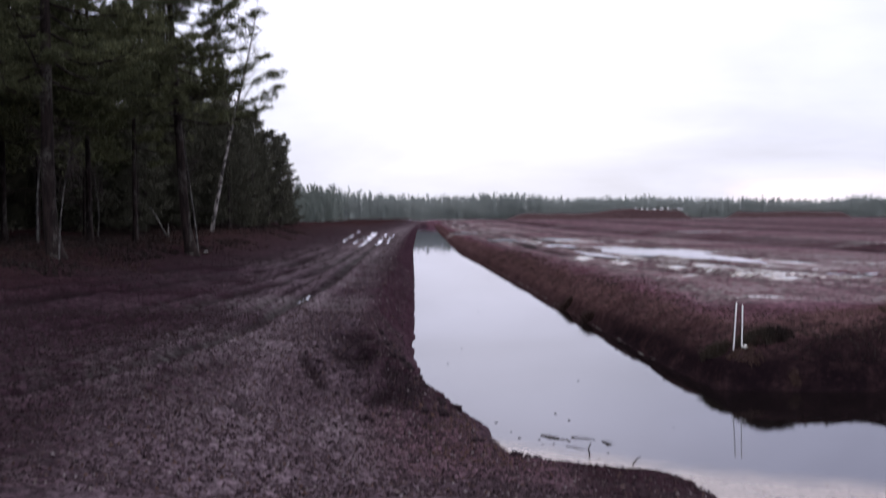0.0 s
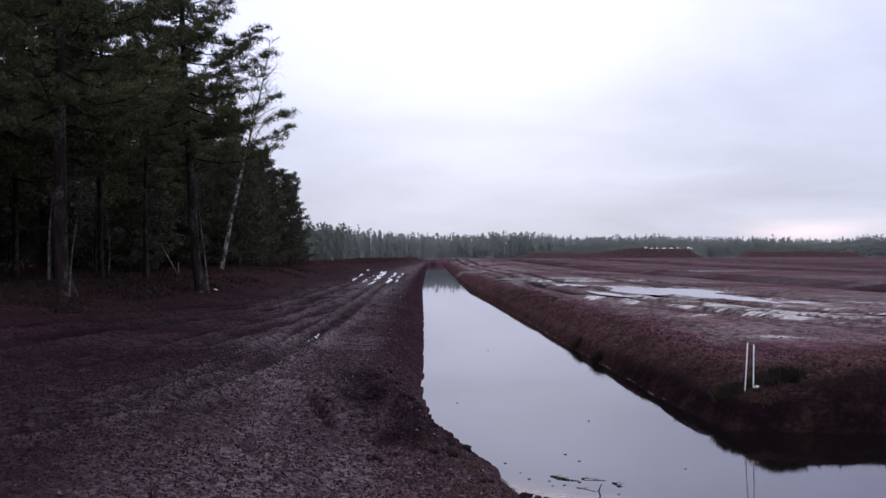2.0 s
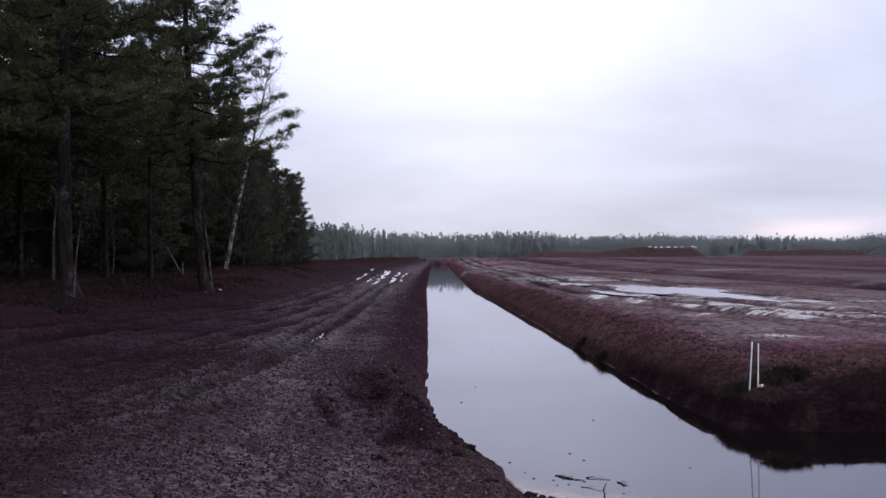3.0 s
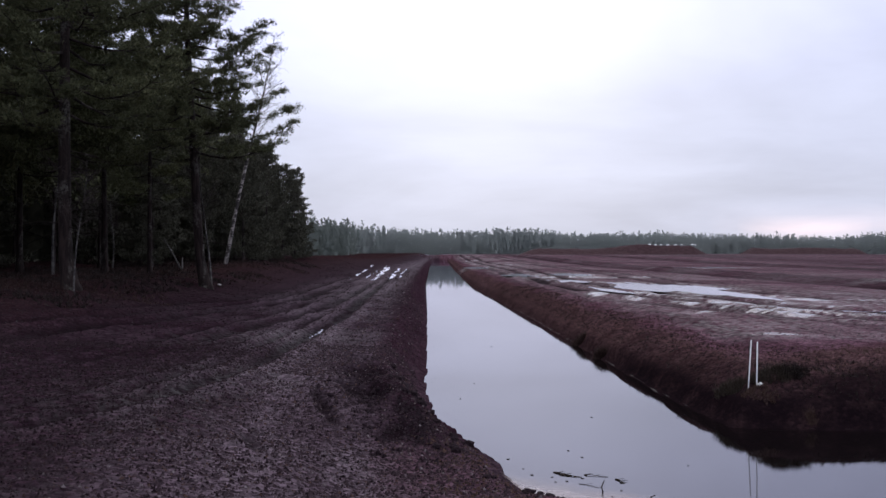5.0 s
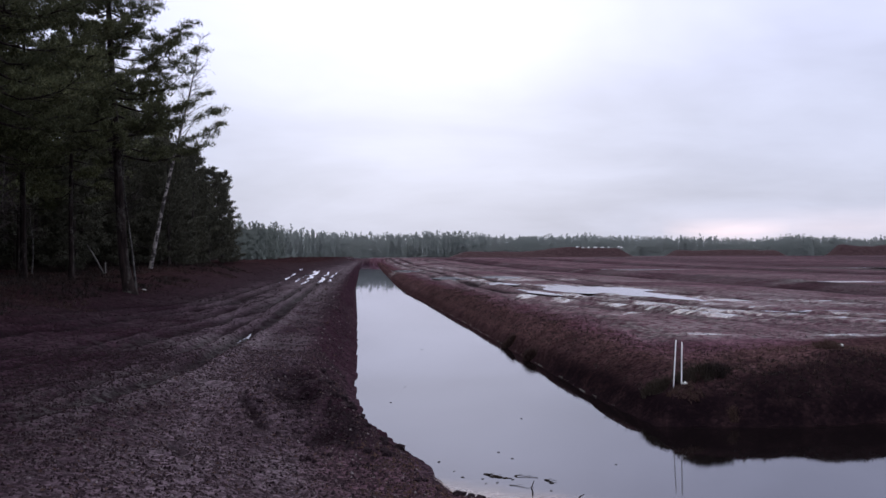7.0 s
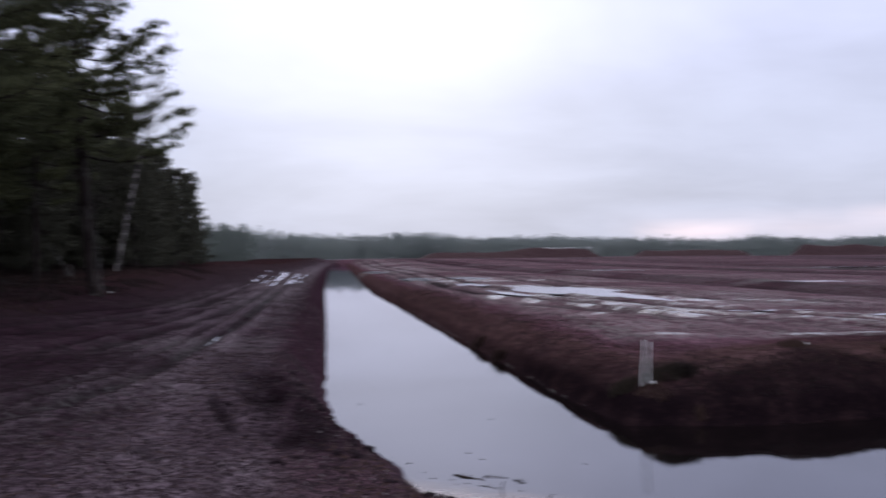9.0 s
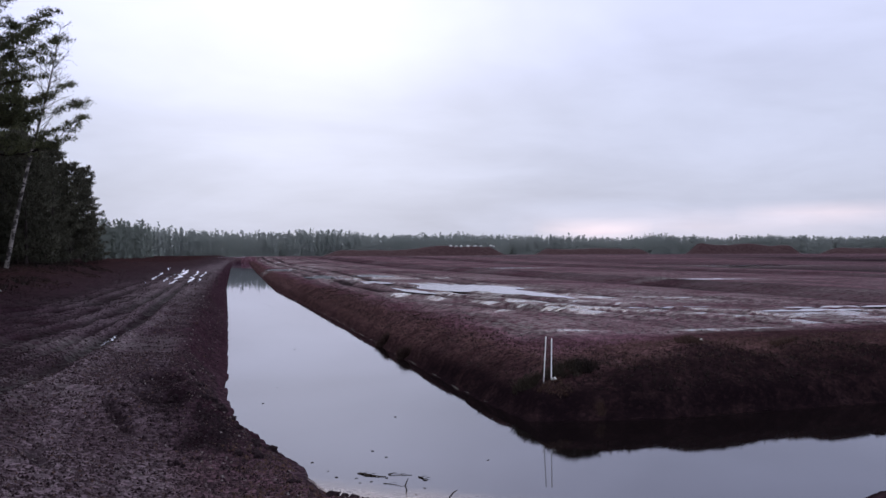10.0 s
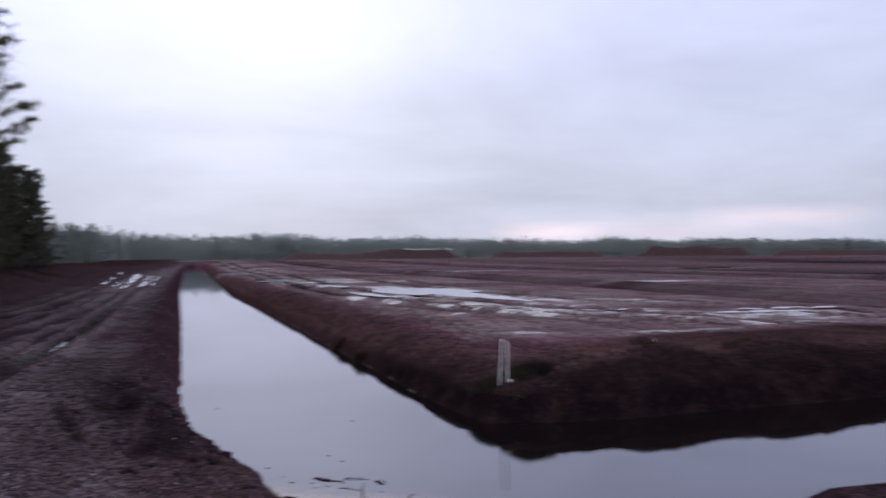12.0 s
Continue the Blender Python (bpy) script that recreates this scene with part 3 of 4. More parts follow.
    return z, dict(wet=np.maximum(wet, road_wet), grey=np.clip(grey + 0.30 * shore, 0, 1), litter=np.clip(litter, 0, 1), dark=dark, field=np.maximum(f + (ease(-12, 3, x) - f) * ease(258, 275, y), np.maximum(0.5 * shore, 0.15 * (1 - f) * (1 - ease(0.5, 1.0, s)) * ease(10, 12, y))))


def puddle_level(p):
    th = np.linspace(0, 6.28, 40)
    c, s = math.cos(radians(p[4])), math.sin(radians(p[4]))
    u, v = 0.7 * p[2] * np.cos(th), 0.7 * p[3] * np.sin(th)
    return float(np.median(land(p[0] + u * c - v * s, p[1] + u * s + v * c)[0]))


LEVELS.extend([puddle_level(p) for p in PUDDLES + ROAD_PUDDLES])


def ground_z(x, y):
    z, _ = land(np.atleast_1d(np.float64(x)), np.atleast_1d(np.float64(y)))
    return float(z[0])


def graded(*runs):
    """Grid lines: runs of (from, to, step), steps growing where the third is a pair."""
    out = []
    for a, b, step in runs:
        if isinstance(step, tuple):
            n = max(2, int(2 * (b - a) / (step[0] + step[1])))
            w = np.linspace(step[0], step[1], n)
            out.append(a + (b - a) * (np.cumsum(w) - w) / w.sum())
        else:
            out.append(np.arange(a, b, step))
    return np.concatenate(out + [np.array([runs[-1][1]])])


def sheet_mesh(name, xs, ys, mat):
    gx, gy = np.meshgrid(xs, ys)
    z, soil = land(gx.ravel(), gy.ravel())
    n, k = len(xs), len(ys)
    idx = np.arange(n * k).reshape(k, n)
    faces = np.stack([idx[:-1, :-1], idx[:-1, 1:], idx[1:, 1:], idx[1:, :-1]], -1).reshape(-1, 4)
    me = mesh_from(name, np.stack([gx.ravel(), gy.ravel(), z], -1), faces, mat, True)
    for key, v in soil.items():
        a = me.attributes.new(key, "FLOAT", "POINT")
        a.data.foreach_set("value", v.astype(np.float32))
    return me


cols = graded((-1400, -40, (160, 4)), (-40, -12, (3, 0.2)), (-12, -3.2, 0.115), (-3.2, 6.0, 0.06), (6.0, 14.0, 0.12), (14, 45, (0.15, 1.0)), (45, 1400, (1.5, 160)))
rows = graded((-400, -10, (60, 4)), (-10, 5.2, (2, 0.2)), (5.2, 15.5, 0.06), (15.5, 32, (0.08, 0.15)), (32, 75, (0.18, 0.6)), (75, 270, 1.0), (270, 420, (1.5, 8)), (420, 1500, (12, 160)))
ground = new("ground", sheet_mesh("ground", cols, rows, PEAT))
tagged(ground, "bare dark brown peat with wheel ruts, wet smears and a reddish cut field", "ground", kind="structure")


def flat_sheet(name, xs, ys, z, mat):
    gx, gy = np.meshgrid(xs, ys)
    n, k = len(xs), len(ys)
    idx = np.arange(n * k).reshape(k, n)
    faces = np.stack([idx[:-1, :-1], idx[:-1, 1:], idx[1:, 1:], idx[1:, :-1]], -1).reshape(-1, 4)
    return mesh_from(name, np.stack([gx.ravel(), gy.ravel(), np.full(gx.size, z)], -1), faces, mat)


ditch = new("water", flat_sheet("water", np.array([-3.0, 0, 3.0, 6.0, 30.0, 70.0]), np.array([5.0, 9.0, 13.0, 20.0, 40.0, 90.0, 160.0, 264.0]), 0.0, DITCH_WATER))
tagged(ditch, "still dark peat water in a drainage ditch mirroring the pale sky", "water", kind="structure")


def puddle(p, k):
    """A flat film of water in a hollow, with a ragged shore under the mud."""
    px, py, a, b, turn = p
    n = 64
    th = np.linspace(0, 2 * np.pi, n, endpoint=False)
    r = np.zeros(n)
    for _ in range(24):
        u, v = r * np.cos(th), r * np.sin(th)
        r = np.clip(1.02 + 0.45 * fbm(u, v, 1.3, 4, 200 + k), 0.15, 1.9)
    c, s = math.cos(radians(turn)), math.sin(radians(turn))
    u, v = r * np.cos(th) * a, r * np.sin(th) * b
    verts = [(0, 0, 0)] + [(uu * c - vv * s, uu * s + vv * c, 0) for uu, vv in zip(u, v)]
    faces = [(0, i + 1, (i + 1) % n + 1) for i in range(n)]
    z = LEVELS[k] + (0.012 if k >= len(PUDDLES) else 0)
    ob = new("puddle", mesh_from("puddle", verts, faces, RUT_WATER if k >= len(PUDDLES) else PUDDLE_WATER))
    ob.matrix_basis = pose(px, py, z)
    where = "in a wheel rut of the muddy track" if k >= len(PUDDLES) else "lying on the wet peat field"
    return tagged(ob, "shallow sky-bright puddle " + where, "puddle", "puddles")


for k, p in enumerate(PUDDLES + ROAD_PUDDLES):
    puddle(p, k)


def rut_water(x0, y0, x1, y1, half, seed, broken=1.3):
    """A broken thread of water lying along a wheel rut."""
    n = 150
    u = np.linspace(0, 1, n)
    cx, cy = x0 + (x1 - x0) * u + 1.3 * half * fbm(u * 40, u * 0, 0.4, 2, seed), y0 + (y1 - y0) * u
    w = half * np.clip(1.2 - 0.5 * broken + broken * fbm(u * 26, u * 0 + 3, 0.35, 3, seed + 3), 0, 1.5) * np.sqrt(np.clip(4 * u * (1 - u), 0, 1))
    left, right = cx - w * (0.8 + 0.4 * fbm(u * 60, u * 0, 1, 2, seed + 5)), cx + w
    z = land(cx, cy)[0] + 0.014
    verts = np.concatenate([np.stack([left, cy, z], -1), np.stack([right, cy, z], -1)])
    wet = np.flatnonzero(w > 0.12 * half)
    for run in np.split(wet, np.flatnonzero(np.diff(wet) > 1) + 1):
        if len(run) < 3:
            continue
        pts = verts[np.concatenate([run, run + n])]
        m = len(run)
        a = np.arange(m - 1)
        ob = new("puddle", mesh_from("puddle", pts, np.stack([a, a + m, a + m + 1, a + 1], -1), RUT_WATER))
        tagged(ob, "thin sky-bright thread of water in a muddy wheel rut", "puddle", "rut puddles")


for k, row in enumerate(STREAKS):
    rut_water(*row, 300 + 10 * k, 1.3 if row[1] > 40 else 0.5)

# ---- trees ----


class Soup:
    """Collects triangles and tubes of one part."""

    def __init__(self):
        self.v, self.f, self.n, self.leaves = [], [], 0, None

    def add(self, verts, faces):
        self.v.append(np.asarray(verts, np.float32))
        self.f.append(np.asarray(faces, np.int32) + self.n)
        self.n += len(verts)

    def tube(self, pts, radii, sides=5):
        """A tapered tube along points, as triangles."""
        pts = np.asarray(pts, float)
        k = len(pts)
        d = np.gradient(pts, axis=0)
        d /= np.linalg.norm(d, axis=1)[:, None] + 1e-9
        ref = np.where(np.abs(d[:, 2:3]) > 0.9, np.array([[1.0, 0, 0]]), np.array([[0, 0, 1.0]]))
        a = np.cross(d, ref)
        a /= np.linalg.norm(a, axis=1)[:, None] + 1e-9
        b = np.cross(d, a)
        th = np.linspace(0, 2 * np.pi, sides, endpoint=False)
        ring = a[:, None] * np.cos(th)[None, :, None] + b[:, None] * np.sin(th)[None, :, None]
        verts = (pts[:, None] + ring * np.asarray(radii, float)[:, None, None]).reshape(-1, 3)
        i = np.arange(k - 1)[:, None] * sides
        j, j2 = np.arange(sides)[None], (np.arange(sides)[None] + 1) % sides
        q = np.stack([i + j, i + j2, i + sides + j2, i + sides + j], -1).reshape(-1, 4)
        self.add(verts, np.concatenate([q[:, [0, 1, 2]], q[:, [0, 2, 3]]]))

    def tufts(self, centres, heads, rng, blades=10, size=0.25, width=0.035, spread=0.9, loose=0.12):
        """Sprays of narrow blades round each centre, leaning along its heading."""
        c = np.repeat(np.asarray(centres, float), blades, 0)
        h = np.repeat(np.asarray(heads, float), blades, 0)
        d = h + spread * rng.normal(size=c.shape)
        d /= np.linalg.norm(d, axis=1)[:, None] + 1e-9
        side = np.cross(d, rng.normal(size=c.shape))
        side /= np.linalg.norm(side, axis=1)[:, None] + 1e-9
        ln = (size * rng.uniform(0.6, 1.2, len(c)))[:, None]
        w = width * rng.uniform(0.7, 1.3, len(c))[:, None]
        c = c + rng.normal(size=c.shape) * size * loose * np.array([1, 1, 0.6])
        foot, tip = c - d * ln * 0.1, c + d * ln
        verts = np.stack([foot + side * w, tip, foot - side * w], 1).reshape(-1, 3)
        self.add(verts, np.arange(len(c))[:, None] * 3 + np.array([[0, 1, 2]]))

    def mesh(self, name, mat, smooth=False):
        return mesh_from(name, np.concatenate(self.v), np.concatenate(self.f), mat, smooth)


def trunk_line(h, lean, wob, rng, n=12):
    u = np.linspace(0, 1, n)
    x = lean[0] * u + wob * np.sin(u * rng.uniform(3, 6) + rng.uniform(0, 6)) * u
    y = lean[1] * u + wob * np.sin(u * rng.uniform(3, 6) + rng.uniform(0, 6)) * u
    return np.stack([x, y, u * h], -1)


def along(line, z, h):
    u = np.clip(z / h, 0, 1) * (len(line) - 1)
    i = int(min(u, len(line) - 2))
    return line[i] + (line[i + 1] - line[i]) * (u - i)


def pine(seed, h, crown_base, radius, thick, boughs, blades, size, width, lean=(0, 0), cone=0.0, dead=10, needles=None, wood=None, droop=0.0, split=False, gap=0.24, sweep=0.0, spread=0.75, one_sided=0.0):
    """A conifer at the origin: a trunk, limbs that fork into side shoots, and clumps of needles on the shoots."""
    rng = np.random.default_rng(seed)
    line = trunk_line(h, lean, 0.12, rng, 20)
    line[:, 0] += sweep * np.exp(-line[:, 2] / 0.55)
    u = np.linspace(0, 1, len(line))
    tr, cr, limbs = Soup(), Soup(), []
    foot = np.stack([np.full(3, line[0, 0] + sweep * 0.35) - np.array([0.0, 0.35, 0.6]) * sweep, np.full(3, line[0, 1]), np.array([-0.35, 0.02, 0.22])], -1)
    tr.tube(np.vstack([foot, line[1:]]), np.concatenate([thick * np.array([1.9, 1.5, 1.2]), thick * (1 - 0.86 * u[1:])]), 10)
    az = rng.uniform(0, 6)
    up = np.array([0, 0, 1.0])
    for k in range(boughs):
        lm = Soup() if split else tr
        limbs.append(lm)
        own = np.random.default_rng(seed * 977 + k)
        w = (k + own.uniform(0, 1)) / boughs
        z = crown_base + (h - crown_base) * w ** 0.9
        az += 2.4 + own.uniform(-0.6, 0.6)
        prof = (1 - cone) * np.sqrt(max(0.02, 1 - (max(0, w - 0.25) / 0.78) ** 2)) + cone * (1 - w * 0.96)
        ln = radius * prof * (own.uniform(0.80, 1.03) if split else own.uniform(0.58, 1.04))
        ln *= 1 - one_sided * (0.5 - 0.5 * math.cos(az))
        p0 = along(line, z, h)
        out = np.array([math.cos(az), math.sin(az), 0])
        side = np.array([-out[1], out[0], 0])
        rise = own.uniform(-0.20, 0.12) + 0.40 * w - droop * (1 - w)
        t = np.linspace(0, 1, 7)[:, None]
        bend = own.uniform(-0.18, 0.18)
        bow = p0 + out * ln * t * (1 - 0.08 * t) + side * ln * bend * t ** 2 + up * ln * (rise * t + 0.20 * t ** 2.5 - 0.10 * np.sin(t * 3.1)) + own.normal(size=(7, 3)) * 0.022 * ln * t
        girth = thick * (0.10 + 0.13 * (1 - w)) * (0.5 + 0.5 * ln / radius)
        lm.tube(bow, girth * np.array([1.15, 0.9, 0.72, 0.55, 0.4, 0.26, 0.1]), 5 if split else 4)
        pos, head = [], []
        count = max(4, int(ln / (gap * 0.75)))
        for j, tj in enumerate(np.sort(np.append(rng.uniform(0.22, 0.98, count), 1.0))):
            q0 = np.array([np.interp(tj, t[:, 0], bow[:, i]) for i in range(3)])
            sl = (0.13 * ln + 0.28) * (1.15 - 0.72 * tj) * rng.uniform(0.6, 1.25)
            a = rng.uniform(0.6, 1.1) * (1 if j % 2 else -1) * (0.25 if tj > 0.97 else 1.0)
            d = out * math.cos(a) + side * math.sin(a) + up * (rng.uniform(-0.10, 0.40) + 0.2 * w - 0.5 * droop)
            q1, q2 = q0 + d * sl * 0.55 - up * 0.03 * sl, q0 + d * sl + up * 0.10 * sl
            if split or j % 3 == 0:
                lm.tube([q0, q1, q2], [girth * 0.28 + 0.003, girth * 0.16 + 0.003, 0.003], 3)
            n = max(2, int(1.3 * sl / gap))
            for v in np.append(rng.uniform(0.45, 1.0, n), 1.0):
                pos.append(q0 + (q2 - q0) * v + rng.normal(size=3) * np.array([0.07, 0.07, 0.035]) * gap / 0.24)
                head.append(0.45 * d + up * 0.65)
        if split:
            lm.leaves = Soup()
        (lm.leaves if split else cr).tufts(pos, head, rng, blades, size, width, spread, 0.55)
    for k in range(dead):
        lm = Soup() if split else tr
        limbs.append(lm)
        z = rng.uniform(0.30, 1.1) * crown_base
        a = rng.uniform(0, 6.28)
        ln = rng.uniform(0.3, 1.6)
        p0 = along(line, z, h)
        o = np.array([math.cos(a), math.sin(a), rng.uniform(-0.35, 0.25)])
        p1, p2 = p0 + o * ln * 0.5 + rng.normal(size=3) * 0.06, p0 + o * ln + rng.normal(size=3) * 0.10
        lm.tube([p0, p1, p2], [0.020, 0.012, 0.004], 4)
        for v in (0.4, 0.7):
            q = p0 + (p2 - p0) * v
            lm.tube([q, q + o * ln * 0.16 + rng.normal(size=3) * 0.11 * ln], [0.007, 0.003], 3)
    out = [("trunk", tr.mesh("trunk", wood or PINE_BARK, True), None)]
    if split:
        out += [("branch", q.mesh("branch", wood or PINE_BARK), q.leaves and q.leaves.mesh("needles", PINE_NEEDLES)) for q in limbs]
    else:
        out.append(("crown", cr.mesh("crown", needles or PINE_NEEDLES), None))
    return out


def stand(name, meshes, x, y, turn, scale, label, category, group="", sink=0.05):
    ob = base_at(name, x, y, ground_z(x, y) - sink, turn)
    ob.scale = (scale, scale, scale)
    for n, me, leaves in meshes:
        limb = part(n, me, ob)
        if leaves:
            part("needles", leaves, limb, "dark green pine needles")
    return tagged(ob, label, category, group)


def birch(seed, h, lean, thick, twigs=60, skin=None):
    rng = np.random.default_rng(seed)
    line = trunk_line(h, lean, 0.16, rng, 14)
    u = np.linspace(0, 1, len(line))
    tr, lm = Soup(), Soup()
    tr.tube(np.vstack([line[0] - (0, 0, 0.3), line]), np.append(thick * 1.3, thick * (1 - 0.9 * u)), 8)
    for k in range(twigs):
        z = h * rng.uniform(0.42, 0.99)
        w = z / h
        a = rng.uniform(0, 6.28)
        ln = rng.uniform(0.5, 1.5) * (1.25 - w) * 1.5 * min(1.0, h / 8)
        p0 = along(line, z, h)
        o = np.array([math.cos(a), math.sin(a), rng.uniform(0.5, 1.3)])
        p1, p2 = p0 + o * ln * 0.5, p0 + o * ln * 0.9 + (0, 0, -0.05)
        lm.tube([p0, p1, p2], [0.02 * (1.2 - w), 0.012, 0.005], 3)
        for _ in range(5):
            q0 = p0 + (p2 - p0) * rng.uniform(0.3, 1.0)
            q1 = q0 + o * ln * 0.18 + rng.normal(size=3) * 0.16
            q2 = q1 + rng.normal(size=3) * 0.15 + (0, 0, -0.18)
            lm.tube([q0, q1, q2], [0.006, 0.005, 0.003], 3)
    return tr.mesh("trunk", skin or BIRCH_BARK, True), lm.mesh("crown", DARK_BARK)


# the trees at the wood's edge, each its own
PINE_LABEL = "dark green pine with a rough brown trunk at the wood's edge"
stand("pine_tree", pine(102, 16.6, 4.5, 3.8, 0.165, 132, 24, 0.12, 0.0120, (-0.85, 0.1), cone=1.0, dead=16, split=True, gap=0.20, sweep=0.16, one_sided=0.2), -8.12, 31.7, 0, 1.0, "tall dark pine spreading its sparse crown out over the muddy track", "tree")
stand("pine_tree", pine(12, 15.6, 4.3, 4.1, 0.185, 84, 26, 0.13, 0.0135, (-0.25, 0.1), cone=0.5, dead=16, split=True, gap=0.21, sweep=0.16), -9.82, 24.6, 0, 1.0, "stout dark pine with a bare lower trunk at the wood's edge", "tree")

E_PINE = [pine(20 + k, 14.5 + k, 3.9 + 0.3 * k, 3.5, 0.14, 52, 13, 0.19, 0.025, cone=0.4, dead=12, gap=0.25) for k in range(3)]
YOUNG = [pine(30 + k, 6.6 + 0.8 * k, 0.30, 2.1, 0.09, 60, 13, 0.17, 0.026, cone=0.62, dead=0, needles=SPRUCE_NEEDLES, wood=DARK_BARK, droop=0.02, gap=0.22, spread=0.5) for k in range(3)]
DEEP = [pine(40 + k, 10.4 + k, 3.2, 3.0, 0.12, 26, 7, 0.36, 0.062, dead=6, gap=0.45) for k in range(2)]
THICKET = [pine(50 + k, 6.0 + k, 0.2, 2.5, 0.08, 28, 7, 0.34, 0.062, cone=0.5, dead=0, needles=SPRUCE_NEEDLES, wood=DARK_BARK, droop=0.12, gap=0.45) for k in range(2)]

for x, y, k, s in ((-13.3, 37.2, 2, 0.9), (-11.4, 36.8, 1, 0.72), (-13.5, 33.5, 1, 0.9), (-14.3, 27.5, 2, 0.95), (-14.2, 35.5, 0, 1.0), (-16.0, 31.5, 1, 1.0), (-16.6, 25.0, 1, 0.95), (-14.8, 22.5, 0, 1.0)):
    stand("pine_tree", E_PINE[k], x, y, 67 * x + 31 * y, s, PINE_LABEL, "tree", "edge pines")
for x, y, k, s in ((-9.4, 51.5, 0, 0.95), (-10.4, 54.0, 1, 0.95), (-9.5, 58.5, 2, 0.85), (-11.5, 50.5, 2, 0.9), (-9.4, 64.0, 0, 0.95), (-10.8, 61.0, 1, 1.0), (-9.5, 70.0, 2, 0.8), (-10.6, 76.0, 1, 0.85),
                   (-12.5, 45.5, 1, 0.8), (-12.6, 56.0, 2, 1.1), (-13.0, 63.5, 0, 1.2), (-12.0, 70.5, 1, 1.1), (-13.8, 51.0, 0, 1.1)):
    stand("young_pine", YOUNG[k], x - 1.5, y, 53 * x + 17 * y, s, "bushy young pine with green branches down to the ground", "tree", "young pines")
rng = np.random.default_rng(5)
for gx in range(6):
    for gy in range(11):
        x, y = -16.5 - 3.6 * gx + rng.uniform(-1.3, 1.3), 20.0 + 5.2 * gy + rng.uniform(-1.8, 1.8)
        if x < -0.78 * y - 6:
            continue
        stand("pine_tree", DEEP[(gx + gy) % 2], x, y, rng.uniform(0, 360), rng.uniform(0.85, 1.15), "slender dark pine standing deep in the wood", "tree", "wood pines")
for k in range(40):
    x, y = rng.uniform(-36, -14.0), rng.uniform(30, 78)
    if x < -0.7 * y - 3 or x > -13 - 0.08 * (78 - y):
        continue
    stand("young_spruce", THICKET[k % 2], x, y, rng.uniform(0, 360), rng.uniform(0.7, 1.2), "dark young spruce filling the gaps between the trunks", "tree", "undergrowth spruces")

tr, lm = birch(61, 11.6, (2.25, 0.3), 0.11, 80)
b = base_at("birch_tree", -10.95, 47.6, ground_z(-10.95, 47.6), 0)
part("trunk", tr, b), part("crown", lm, b, "bare dark birch twigs")
tagged(b, "bare white-barked birch leaning between the pines", "tree")
for x, y, h, lean, th, sd in ((-9.48, 24.3, 3.4, (0.22, 0.1), 0.026, 62), (-7.80, 31.9, 5.0, (-0.42, 0.1), 0.042, 65), (-12.6, 30.6, 5.0, (0.05, 0.2), 0.05, 66), (-15.2, 43.5, 3.2, (0.0, 0.2), 0.045, 67)):
    tr, lm = birch(sd, h, lean, th, 24, DULL_BIRCH)
    b = base_at("birch_tree", x, y, ground_z(x, y), 0)
    part("trunk", tr, b), part("crown", lm, b)
    tagged(b, "thin bare birch with a mottled grey trunk in the shade", "tree", "thin birches")


def fallen_pole(x0, y0, x1, y1, lift):
    s = Soup()
    a = np.array([x0, y0, ground_z(x0, y0) - 0.05])
    c = np.array([x1, y1, ground_z(x1, y1) + lift])
    s.tube([a + (c - a) * t + (0, 0, 0.06 * math.sin(3.1 * t)) for t in np.linspace(0, 1, 7)], np.linspace(0.05, 0.02, 7), 6)
    ob = new("leaning_branch", s.mesh("leaning_branch", DULL_BIRCH, True))
    return tagged(ob, "pale broken birch stem leaning among the trunks", "branch")


fallen_pole(-11.75, 42.5, -12.65, 42.9, 1.35)
fallen_pole(-11.70, 42.4, -11.85, 43.0, 0.55)


# ---- far woods ----
def far_tree(s, rng, x, y, z0, h, spruce):
    """A distant tree: a ragged spire or a rounded crown of loose boughs."""
    n = 56
    w = np.append(rng.uniform(0.0, 1.0, n - 8), rng.uniform(0.82, 1.0, 8))
    r = h * (0.155 * (1 - w) + 0.006) if spruce else h * 0.15 * np.sqrt(np.clip(1 - ((w - 0.42) / 0.60) ** 2, 0.02, 1))
    a = rng.uniform(0, 6.28, n)
    q = rng.uniform(0.2, 1.0, n) * r
    pos = np.stack([x + np.cos(a) * q, y + np.sin(a) * q, z0 + h * w], -1)
    head = np.stack([np.cos(a) * 0.5, np.sin(a) * 0.5, np.full(n, 0.6)], -1)
    low = w < 0.8
    s.tufts(pos[low], head[low], rng, 1, h * 0.095, h * 0.040, 0.5)
    s.tufts(pos[~low], head[~low], rng, 1, h * 0.065, h * 0.022, 0.35)


